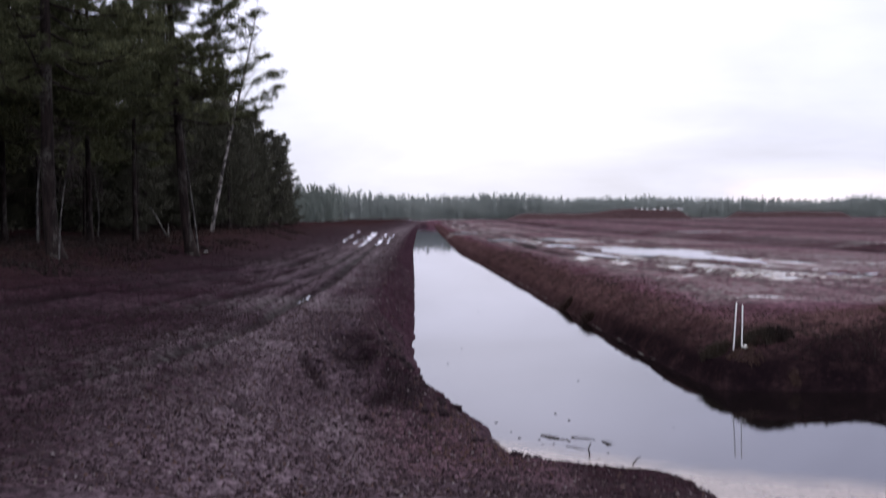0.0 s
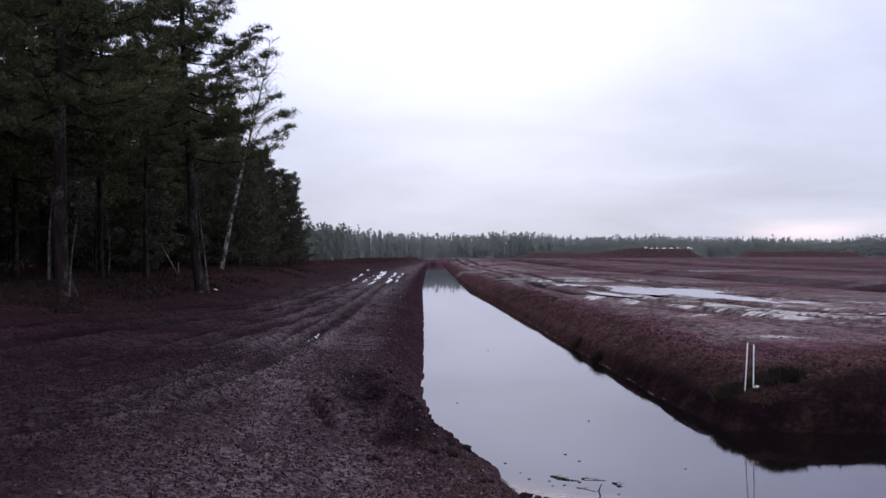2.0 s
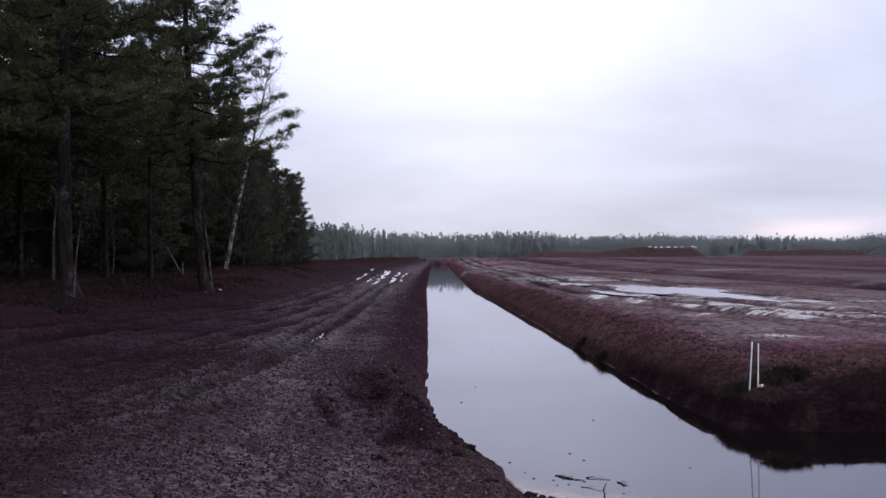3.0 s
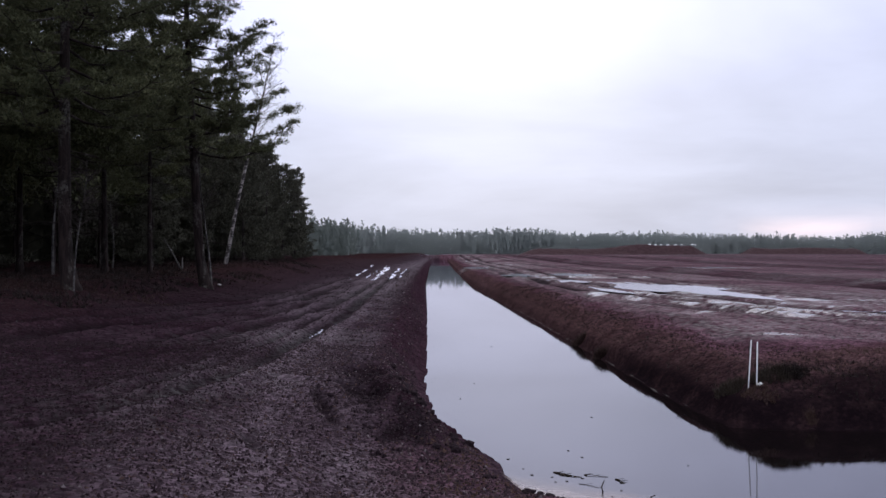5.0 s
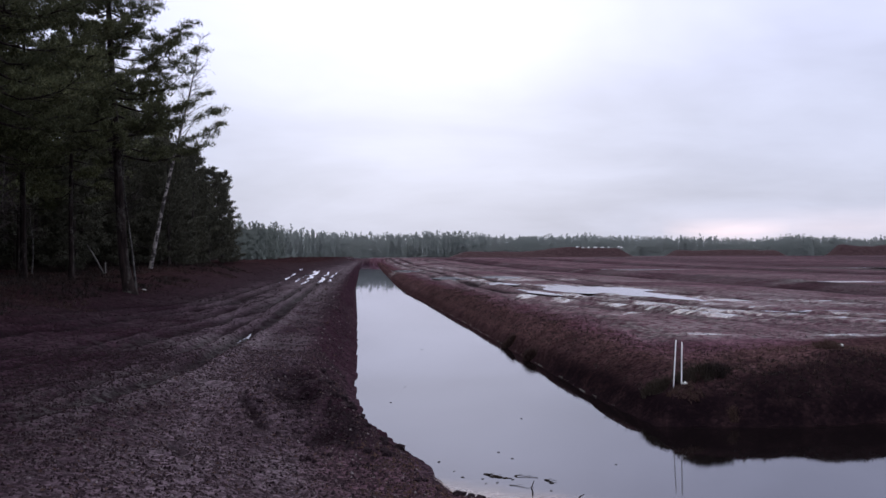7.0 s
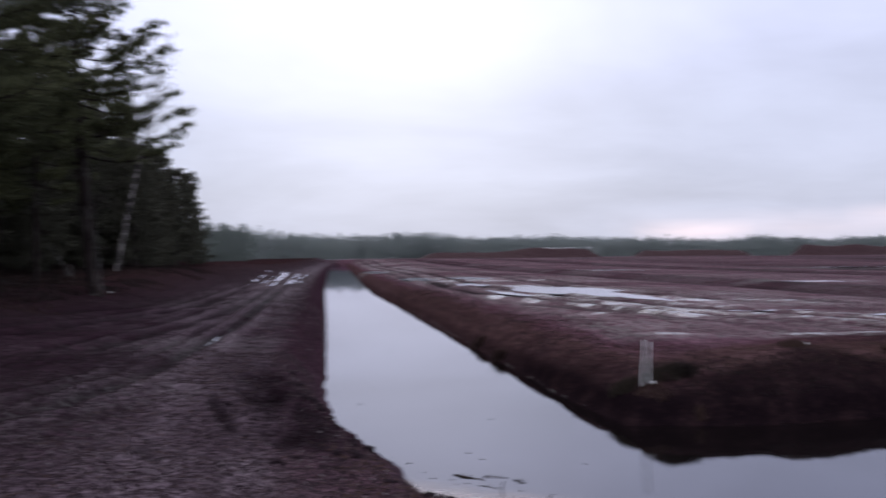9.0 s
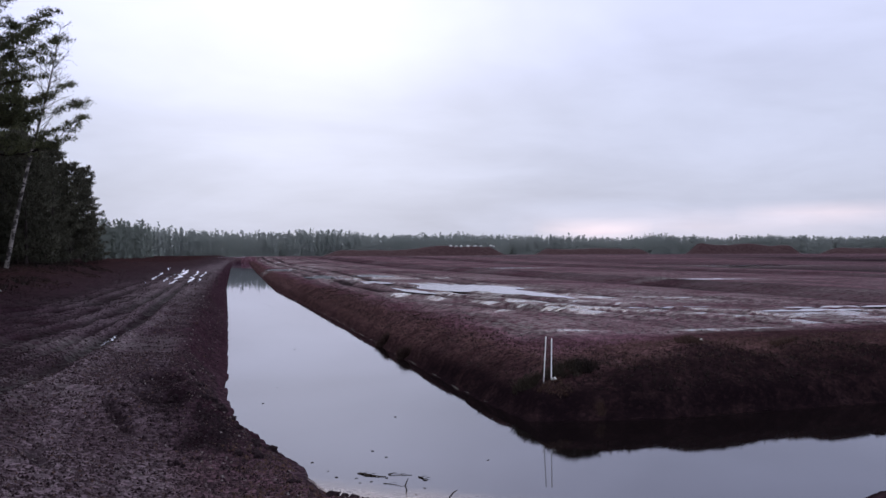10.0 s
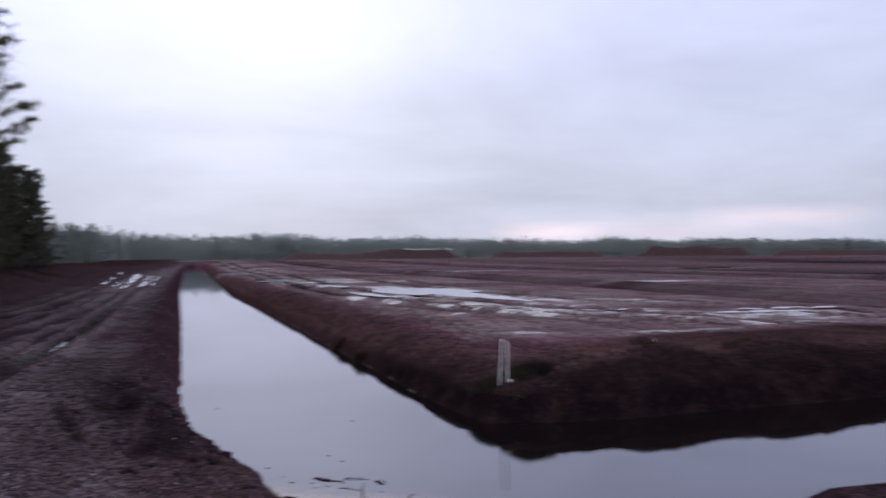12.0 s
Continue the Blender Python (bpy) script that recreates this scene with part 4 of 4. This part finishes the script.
def far_wood(name, line, deep, count, seed, hs, label, needles=None, distant=True):
    """A belt of many small trees along a line, one mesh."""
    rng = np.random.default_rng(seed)
    s = Soup()
    px, py = line
    run = np.append(0, np.cumsum(np.hypot(np.diff(px), np.diff(py))))
    for k in range(count):
        u = rng.uniform(0, run[-1])
        x, y = np.interp(u, run, px), np.interp(u, run, py)
        back = rng.uniform(0, 1) ** 1.5 * deep
        x, y = x + rng.normal() * 2 + back * x / math.hypot(x, y), y + back * y / math.hypot(x, y)
        h = rng.uniform(*hs) * (1.12 if rng.uniform() < 0.10 else 1) * (0.92 + 0.14 * value_noise(np.array(x * 0.03), np.array(y * 0.03), 3))
        z0 = 1.35
        spruce = rng.uniform() < 0.65
        if distant:
            far_tree(s, rng, x, y, z0, h, spruce)
            continue
        n = 84
        w = rng.uniform(0.0, 1, n) ** (1.25 if spruce else 1.0)
        r = h * (0.20 * (1 - w) + 0.015 if spruce else 0.20 * np.sqrt(np.clip(1 - ((w - 0.5) / 0.55) ** 2, 0.03, 1)))
        a = rng.uniform(0, 6.28, n)
        pos = np.stack([x + np.cos(a) * r * rng.uniform(0.5, 1, n), y + np.sin(a) * r * rng.uniform(0.5, 1, n), z0 + h * w], -1)
        head = np.stack([np.cos(a) * 0.5, np.sin(a) * 0.5, np.full(n, 0.55)], -1)
        low = w < 0.72
        s.tufts(pos[low], head[low], rng, 2, h * 0.085, h * 0.055, 0.9)
        s.tufts(pos[~low], head[~low], rng, 3, h * 0.07, h * 0.022, 0.6)
        s.tube([(x, y, z0 - 0.5), (x, y, z0 + h * 0.95)], [h * 0.010, 0.02], 3)
    verts, faces = np.concatenate(s.v), np.concatenate(s.f)
    a, b, c = (verts[faces[:, i]] for i in range(3))
    away = np.cross(b - a, c - a)[:, 1] > 0
    faces[away] = faces[away][:, ::-1]
    me = mesh_from(name, verts, faces, needles or HAZED_FAR_NEEDLES, True)
    out = rng.normal(size=(len(me.vertices), 3)) * 0.05 + (0, -0.9, 0.6)
    me.normals_split_custom_set_from_vertices(out / np.linalg.norm(out, axis=1)[:, None])
    ob = new(name, me)
    return tagged(ob, label, "forest", kind="stuff")


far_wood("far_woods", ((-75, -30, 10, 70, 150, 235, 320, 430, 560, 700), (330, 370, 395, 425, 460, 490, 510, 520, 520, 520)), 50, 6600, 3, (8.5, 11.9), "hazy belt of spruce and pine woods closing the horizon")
far_wood("mid_woods", ((-64, -40, -29, -23.0), (150, 190, 200, 215)), 40, 480, 4, (7.2, 9.5), "grey-green haze-tinted pine wood beyond the bend of the track", HAZED_MID_NEEDLES)
far_wood("wood_interior", ((-34, -26, -23, -22), (32, 48, 70, 100)), 14, 150, 6, (7.5, 10.5), "dark crowded pines filling the depth of the wood", SPRUCE_NEEDLES, False)

# ---- peat stockpiles ----


def stockpile(x0, x1, y, h, wide, seed, label, peaks=1):
    """A long heap of milled peat with sloping ends and an uneven crest."""
    nx, ny = 120, 26
    xs, vs = np.linspace(0, 1, nx), np.linspace(-1, 1, ny)
    gx, gv = np.meshgrid(xs, vs)
    ends = ease(0, 0.12, gx) * ease(0, 0.12, 1 - gx)
    crest = h * ends * (0.86 + 0.14 * fbm(gx * 6, gx * 0, 1.0, 3, seed))
    if peaks > 1:
        crest = crest * (0.62 + 0.38 * ease(0.30, 0.62, gx))
    prof = 1 - ease(0.18, 1.0, np.abs(gv))
    z = crest * prof + 0.12 * fbm(gx * (x1 - x0), gv * wide, 0.35, 3, seed) * prof - 0.1
    verts = np.stack([(gx - 0.5).ravel() * (x1 - x0), gv.ravel() * wide, z.ravel()], -1)
    idx = np.arange(nx * ny).reshape(ny, nx)
    faces = np.stack([idx[:-1, :-1], idx[:-1, 1:], idx[1:, 1:], idx[1:, :-1]], -1).reshape(-1, 4)
    ob = new("peat_stockpile", mesh_from("peat_stockpile", verts, faces, MOUND_PEAT, True))
    cx = (x0 + x1) / 2
    ob.matrix_basis = pose(cx, y, ground_z(cx, y) - 0.1)
    return tagged(ob, label, "peat heap", "peat stockpiles")


PILE = "long dark brown heap of milled peat on the field"
stockpile(22, 84, 300, 3.7, 9, 71, "long stepped brown peat heap with white sheet scraps on top", 2)
stockpile(96, 138, 310, 2.6, 8, 72, PILE)
stockpile(150, 192, 305, 4.2, 8, 73, PILE)
stockpile(206, 262, 312, 2.7, 9, 74, PILE)

rng = np.random.default_rng(19)
for k in range(9):
    x = 64 + 1.75 * k + rng.uniform(-0.9, 0.9)
    s = Soup()
    n = 10
    th = np.linspace(0, 2 * np.pi, n, endpoint=False)
    r = rng.uniform(0.35, 0.8, n) * rng.uniform(0.6, 1.1)
    ring = np.stack([np.cos(th) * r * 0.8, np.sin(th) * r * 0.5, 0.10 + rng.uniform(0, 0.22, n)], -1)
    low = ring * (1.05, 1.05, 0)
    verts = np.vstack([[(0, 0, 0.38)], ring, low])
    faces = [(0, i + 1, (i + 1) % n + 1) for i in range(n)]
    for i in range(n):
        j = (i + 1) % n
        faces += [(i + 1, n + i + 1, n + j + 1), (i + 1, n + j + 1, j + 1)]
    s.add(verts, faces)
    ob = new("plastic_sheet", s.mesh("plastic_sheet", SHEET_WHITE))
    ob.matrix_basis = pose(x, 295.6, ground_z(53, 300) + 3.1 + rng.uniform(-0.1, 0.1))
    tagged(ob, "crumpled white sheet scrap on the peat heap", "plastic sheet", "sheet scraps")

# ---- the corner of the field: stakes, grass, tussocks ----


def stake(x, y, h, lean, label):
    """A slim round white stake with a bevelled top, driven into the bank."""
    s = Soup()
    z = ground_z(x, y)
    r = 0.0082
    pts = [(0, 0, -0.25), (0, 0, 0.1), (0, 0, h - 0.012), (0, 0, h), (0, 0, h + 0.001)]
    s.tube(pts, [r * 0.9, r, r, r * 0.7, 0.001], 14)
    ob = new("stake", s.mesh("stake", STAKE_PAINT, True))
    ob.matrix_basis = pose(x, y, z, lean[0], lean[1], 0)
    return tagged(ob, label, "stake", "stakes on the ditch bank")


stake(3.90, 12.17, 1.006 - ground_z(3.90, 12.17), (0, 3.2), "thin white marker stake driven into the ditch bank")
stake(3.967, 12.05, 0.99 - ground_z(3.967, 12.05), (0, 0.7), "thin white marker stake with a pale block at its foot")


def lump(name, x, y, size, seed, mat, label, category, group="", lift=0.3, flat=(1, 1, 0.7), turn=0):
    """An angular rounded lump: a roughened ball with flattened sides."""
    bm = bmesh.new()
    bmesh.ops.create_icosphere(bm, subdivisions=2, radius=1)
    for v in bm.verts:
        n = noise.noise(v.co * 1.3 + Vector((seed, 0, 0))) * 0.45 + noise.noise(v.co * 3.1 + Vector((0, seed, 0))) * 0.18
        v.co *= 1 + n
        v.co = Vector((v.co.x * flat[0], v.co.y * flat[1], v.co.z * flat[2])) * size
    me = bpy.data.meshes.new(name)
    bm.to_mesh(me)
    bm.free()
    me.materials.append(mat)
    ob = new(name, me)
    ob.matrix_basis = pose(x, y, ground_z(x, y) + size * flat[2] * lift, 0, 0, turn)
    return tagged(ob, label, category, group)


lump("pale_block", 3.985, 11.98, 0.040, 3, PALE_STONE, "small pale block at the foot of a white stake", "stone", lift=0.8, flat=(1.1, 0.6, 0.8))
lump("pale_stone", -7.95, 33.6, 0.06, 6, PALE_STONE, "small pale stone at the foot of the slope below the pines", "stone", flat=(1.1, 0.8, 0.6))
lump("pale_stone", 6.75, 13.35, 0.05, 5, PALE_STONE, "small pale stone on the ditch bank's rim", "stone", flat=(1.1, 0.8, 0.6))


def blades(soup, centres, rng, n, h, width, splay=0.45):
    heads = np.zeros((len(centres), 3))
    heads[:, 2] = 1
    soup.tufts(centres, heads, rng, n, h, width, splay)


def tussock(x, y, r, h, n, seed, mat, label, category="grass tuft", group=""):
    """A clump of drooping blades on a small mound."""
    rng = np.random.default_rng(seed)
    s = Soup()
    a, d = rng.uniform(0, 6.28, n), np.sqrt(rng.uniform(0, 1, n)) * r
    px, py = x + np.cos(a) * d, y + np.sin(a) * d
    pz = land(px, py)[0]
    blades(s, np.stack([px, py, pz + 0.25 * h * (1 - (d / r) ** 2)], -1), rng, 7, h, 0.0045, 0.55)
    ob = new("tussock", s.mesh("tussock", mat))
    return tagged(ob, label, category, group)


tussock(3.76, 12.45, 0.18, 0.12, 150, 1, GREEN_GRASS, "mossy green grass clump beside the white stakes")
tussock(4.22, 12.26, 0.26, 0.12, 130, 2, GREEN_GRASS, "mossy green grass clump beside the white stakes")
tussock(4.50, 12.30, 0.22, 0.11, 110, 9, HEATHER, "low dark heather clump beside the mossy grass", "heather")
tussock(3.95, 11.86, 0.22, 0.05, 120, 10, DRY_GRASS, "short dry turf below the white stakes")
tussock(6.55, 13.3, 0.20, 0.08, 110, 3, DRY_GRASS, "dry brown grass clump on the ditch bank")
tussock(8.3, 13.6, 0.20, 0.08, 110, 4, DRY_GRASS, "dry brown grass clump on the ditch bank")
tussock(4.44, 11.47, 0.06, 0.10, 30, 8, DRY_GRASS, "pale dry grass wisp hanging at the waterline")
tussock(3.14, 19.0, 0.10, 0.20, 110, 5, BRACKEN, "dark heather tussock overhanging the ditch water", "heather")
tussock(3.10, 21.7, 0.14, 0.16, 140, 6, BRACKEN, "dark heather tussock overhanging the ditch water", "heather")


def waterline(xs, ys, label):
    """A thin broken rim of pale scum where the bank meets the water."""
    rng = np.random.default_rng(77)
    d = np.stack([np.gradient(xs), np.gradient(ys)], -1)
    d /= np.linalg.norm(d, axis=1)[:, None]
    nx, ny = d[:, 1], -d[:, 0]
    x, y = xs.copy(), ys.copy()
    for _ in range(12):
        gap = from_water(x, y) - 0.01
        sx = (from_water(x + 0.01 * nx, y + 0.01 * ny) - gap - 0.01) / 0.01
        step = np.clip(-gap / np.where(np.abs(sx) < 0.2, 0.2, sx), -0.1, 0.1)
        x, y = x + nx * step, y + ny * step
    w = 0.0065 * np.clip(0.8 + 0.8 * fbm(xs * 3, ys * 3, 1.0, 3, 78), 0, 1.4)
    n = len(xs)
    verts = np.concatenate([np.stack([x - nx * w, y - ny * w, np.full(n, 0.012)], -1), np.stack([x + nx * w, y + ny * w, np.full(n, 0.016)], -1)])
    keep = np.flatnonzero(w > 0.002)[:-1]
    keep = keep[keep < n - 1]
    ob = new("waterline_scum", mesh_from("waterline_scum", verts, np.stack([keep, keep + n, keep + n + 1, keep + 1], -1), SCUM_RIM))
    return tagged(ob, label, "scum", kind="stuff")


side_y = np.linspace(13.0, 40, 900)
waterline(ditch_right(side_y), side_y, "thin pale scum line along the foot of the ditch bank")
side_x = np.linspace(3.9, 14, 500)
waterline(side_x, far_edge(side_x), "thin pale scum line along the foot of the field's corner")

# stubble of dry grass and heather along the far banks and under the wood's edge
rng = np.random.default_rng(23)


def scatter(name, n, box, keep, h, width, per, mat, label, category):
    x, y = rng.uniform(box[0], box[1], n), rng.uniform(box[2], box[3], n)
    ok = keep(x, y)
    x, y = x[ok], y[ok]
    z = land(x, y)[0]
    s = Soup()
    blades(s, np.stack([x, y, z], -1), rng, per, h, width, 0.75)
    ob = new(name, s.mesh(name, mat))
    return tagged(ob, label, category, kind="stuff")


def bank_strip(lo, hi):
    return lambda x, y: (on_field(x, y) > 0.5) & (from_water(x, y) > lo) & (from_water(x, y) < hi + 0.5 * fbm(x, y, 0.8, 2, 4))


scatter("bank_heather", 80000, (1.5, 16, 11, 45), lambda x, y: bank_strip(0.3, 1.7)(x, y) & ((y - far_edge(x) < 1.6) | (rng.uniform(0, 1, len(x)) < 0.3)), 0.065, 0.0032, 5, HEATHER, "short dark heather stubble on the ditch bank", "heather")
scatter("bank_grass", 60000, (1.5, 16, 11, 45), lambda x, y: bank_strip(0.75, 3.2)(x, y) & ((y - far_edge(x) < 3.6) | (from_water(x, y) < 1.6)), 0.055, 0.0026, 4, DRY_GRASS, "sparse dry grass on the ditch bank", "grass")
scatter("wood_edge_grass", 15000, (-17, -7.2, 20, 60), lambda x, y: fbm(x, y, 0.4, 3, 6) + 0.35 * (-x - 9) > 0.0, 0.11, 0.008, 5, BRACKEN, "brown dead grass and bracken under the wood's edge", "grass")
scatter("wood_edge_heather", 9000, (-19, -8.0, 20, 60), lambda x, y: fbm(x, y, 0.5, 3, 16) > -0.1, 0.16, 0.012, 6, HEATHER, "dark heather under the wood's edge", "heather")


# ---- crumbs and clods ----
def crumbs(name, n, box, keep, sizes, label, mat=None):
    """Many broken lumps of peat, one mesh."""
    x, y = rng.uniform(box[0], box[1], n), rng.uniform(box[2], box[3], n)
    ok = keep(x, y)
    x, y = x[ok], y[ok]
    z = land(x, y)[0]
    m = len(x)
    size = sizes[0] + (sizes[1] - sizes[0]) * rng.uniform(0, 1, m) ** 2.2
    cap = np.array([(1, 0, -0.4), (0, 1, -0.4), (-1, 0, -0.4), (0, -1, -0.4), (0, 0, 1)], float)
    v = cap[None] * size[:, None, None] * rng.uniform(0.55, 1.35, (m, 5, 1)) * np.array([1, 1, 0.75]) + rng.normal(size=(m, 5, 3)) * size[:, None, None] * 0.22
    v = v + np.stack([x, y, z + size * 0.2], -1)[:, None]
    f = np.array([(0, 1, 4), (1, 2, 4), (2, 3, 4), (3, 0, 4)])
    faces = (np.arange(m)[:, None, None] * 5 + f[None]).reshape(-1, 3)
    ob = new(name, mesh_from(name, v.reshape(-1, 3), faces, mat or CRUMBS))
    return tagged(ob, label, "soil", kind="stuff")


def bare_soil(x, y):
    """Where wheels and slumps have pressed the crumbs away."""
    soil = land(x, y)[1]
    return 0.9 * soil["dark"] * np.where(x < -1.9, 1.0, 0.85)


def roadside(x, y):
    return (on_field(x, y) < 0.5) & (from_water(x, y) > 0.14) & (fbm(x, y, 0.9, 3, 33) > -1.0) & (bare_soil(x, y) < rng.uniform(0.25, 0.9, len(x)))


def in_sight(keep):
    return lambda x, y: keep(x, y) & (np.abs(x) < 0.62 * y)


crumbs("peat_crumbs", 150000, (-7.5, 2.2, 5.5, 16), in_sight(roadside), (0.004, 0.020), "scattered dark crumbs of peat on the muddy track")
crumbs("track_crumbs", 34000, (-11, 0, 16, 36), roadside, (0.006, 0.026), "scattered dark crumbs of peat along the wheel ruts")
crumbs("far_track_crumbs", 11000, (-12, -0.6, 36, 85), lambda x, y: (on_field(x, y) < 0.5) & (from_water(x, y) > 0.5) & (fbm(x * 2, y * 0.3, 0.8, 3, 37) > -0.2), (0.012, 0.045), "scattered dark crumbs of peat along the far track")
crumbs("field_crumbs", 2600, (3.5, 17, 16, 32), lambda x, y: (on_field(x, y) > 0.5) & (from_water(x, y) > 2.2) & (fbm(x, y, 0.5, 3, 35) > 0.05), (0.006, 0.020), "dark peat crumbs on the wet field")
crumbs("field_edge_crumbs", 5200, (5, 22, 16.5, 23), lambda x, y: (on_field(x, y) > 0.5) & (np.abs(y - far_edge(x) - 5.4 + 0.5 * fbm(x, y, 0.4, 3, 63)) < 0.55) & (x - ditch_right(y) > 2.5), (0.006, 0.022), "dark clods along the wet edge of the peat field")
crumbs("peat_rubble", 5200, (-1.5, 0.4, 7.2, 11.5), lambda x, y: (on_field(x, y) < 0.5) & (from_water(x, y) > 0.1) & (land(x, y)[1]["dark"] > rng.uniform(0.15, 0.6, len(x))), (0.010, 0.038), "dark broken rubble of peat on the slumped shoulder", CLOD)
crumbs("leaf_litter", 1500, (-0.6, 0.9, 7.6, 10.0), lambda x, y: (on_field(x, y) < 0.5) & (from_water(x, y) > 0.06) & (from_water(x, y) < 0.75 + 0.4 * fbm(x, y, 1.5, 2, 36)), (0.008, 0.022), "rusty fallen leaves and twig bits on the muddy shore", RUST_LEAF)
rng = np.random.default_rng(29)
for k in range(26):
    x, y = -0.95 + rng.normal() * 0.22, 11.9 + rng.uniform(-1.1, 1.1)
    lump("peat_clod", x, y, rng.uniform(0.018, 0.045), k, CLOD, "dark broken peat clod in a slumped hollow of the track", "clod", "clods in the hollow", 0.3, (1.1, 0.9, 0.7), rng.uniform(0, 360))
for k in range(26):
    y = rng.uniform(8.6, 14)
    x = float(ditch_left(np.array(y))) - rng.uniform(0.05, 0.55)
    lump("peat_clod", x, y, rng.uniform(0.025, 0.07), 60 + k, CLOD, "dark peat clod on the crumbling ditch bank", "clod", "clods on the bank", 0.3, (1, 1, 0.7), rng.uniform(0, 360))

# ---- on the water ----


def froth_sheet():
    """A thin film along the near shore, thickest at the edge."""
    xs, ys = np.linspace(0.4, 4.6, 60), np.linspace(6.4, 9.9, 50)
    gx, gy = np.meshgrid(xs, ys)
    me = flat_sheet("floating_froth", xs, ys, 0.006, FROTH)
    shore = np.interp(gx, (0.4, 0.9, 1.5, 2.2, 3.4, 4.6), (9.5, 9.1, 8.75, 8.25, 7.8, 7.3))
    cover = np.clip((shore - gy) / 0.8, -1, 1).ravel()
    a = me.attributes.new("cover", "FLOAT", "POINT")
    a.data.foreach_set("value", cover.astype(np.float32))
    return tagged(new("floating_froth", me), "pale pinkish froth drifting on the water's near shore", "froth", kind="stuff")


froth_sheet()


def twig(pts, r, label="dark wet twig floating on the ditch water", forks=(1, 2)):
    s = Soup()
    s.tube(pts, np.linspace(r, r * 0.45, len(pts)), 6)
    for k in forks:
        p = np.array(pts[k])
        s.tube([p, p + (0.03, 0.02, 0.004), p + (0.06, 0.015, 0.004)], [r * 0.5, r * 0.4, r * 0.2], 4)
    return tagged(new("twig", s.mesh("twig", WET_WOOD)), label, "twig", "drifting twigs")


twig([(1.07, 9.12, 0.004), (1.10, 9.08, 0.010), (1.16, 9.01, 0.010), (1.22, 8.96, 0.006), (1.30, 8.93, 0.003)], 0.006)
twig([(1.34, 9.03, 0.003), (1.36, 9.01, 0.010), (1.44, 8.98, 0.006), (1.55, 8.94, 0.003)], 0.0045)
twig([(1.60, 8.85, 0.004), (1.62, 8.82, 0.007), (1.64, 8.76, 0.006), (1.65, 8.70, 0.003)], 0.006)
twig([(1.24, 8.67, 0.003), (1.30, 8.64, 0.004), (1.39, 8.53, 0.003)], 0.003)
twig([(1.38, 8.28, -0.05), (1.39, 8.28, 0.03), (1.375, 8.27, 0.07), (1.40, 8.27, 0.13)], 0.009, "dark twig sticking up from the shallow shore", ())
twig([(1.69, 7.98, -0.03), (1.72, 8.0, 0.02), (1.755, 8.02, 0.05), (1.79, 8.03, 0.065)], 0.008, "dark broken twig slanting out of the shallow shore", ())
CLODS = ((1.08, 9.11, 0.022), (1.14, 9.02, 0.026), (1.19, 8.98, 0.020), (1.24, 8.95, 0.014), (1.35, 9.01, 0.016), (1.62, 8.83, 0.016), (1.64, 8.72, 0.015), (1.30, 8.88, 0.010))
for k, (x, y, size) in enumerate(CLODS):
    clod = lump("wet_clod", x, y, size, 80 + k, WET_WOOD, "dark sodden clod drifting beside the twigs", "debris", "drifting clods", flat=(1.6, 0.9, 0.45), turn=35 * k - 40)
    clod.location.z = 0.002
for k, (x, y, size) in enumerate(((0.74, 8.30, 0.05), (0.84, 8.27, 0.045), (0.92, 8.22, 0.04))):
    lump("peat_clod", x, y, size, 90 + k, CLOD, "dark wet peat clod at the water's edge", "clod", "clods at the water's edge", 0.4, (1.2, 0.9, 0.7), 70 * k)
rng = np.random.default_rng(41)
FLAKES = ((0.66, 9.7), (0.78, 9.27), (0.84, 9.01), (1.02, 8.93), (1.03, 8.74), (1.14, 8.77), (1.58, 8.43), (1.46, 8.21), (1.33, 10.13), (1.43, 9.8), (2.43, 9.44), (1.9, 12.2), (1.07, 21.4), (0.24, 13.7), (0.49, 15.3), (2.55, 7.2), (3.1, 7.35))
for x, y in FLAKES:
    s = Soup()
    r = rng.uniform(0.008, 0.018)
    a = rng.uniform(-0.6, 0.6)
    d = np.array([math.cos(a), math.sin(a), 0]) * r
    c = np.array([x, y, 0.001])
    s.tube([c - d, c - d * 0.3 + (0, 0, 0.003), c + d * 0.4 + (0, 0, 0.003), c + d], [0.002, r * 0.25, r * 0.22, 0.002], 5)
    tagged(new("bark_flake", s.mesh("bark_flake", WET_WOOD)), "small dark bark flake drifting on the water", "debris", "drifting flakes")
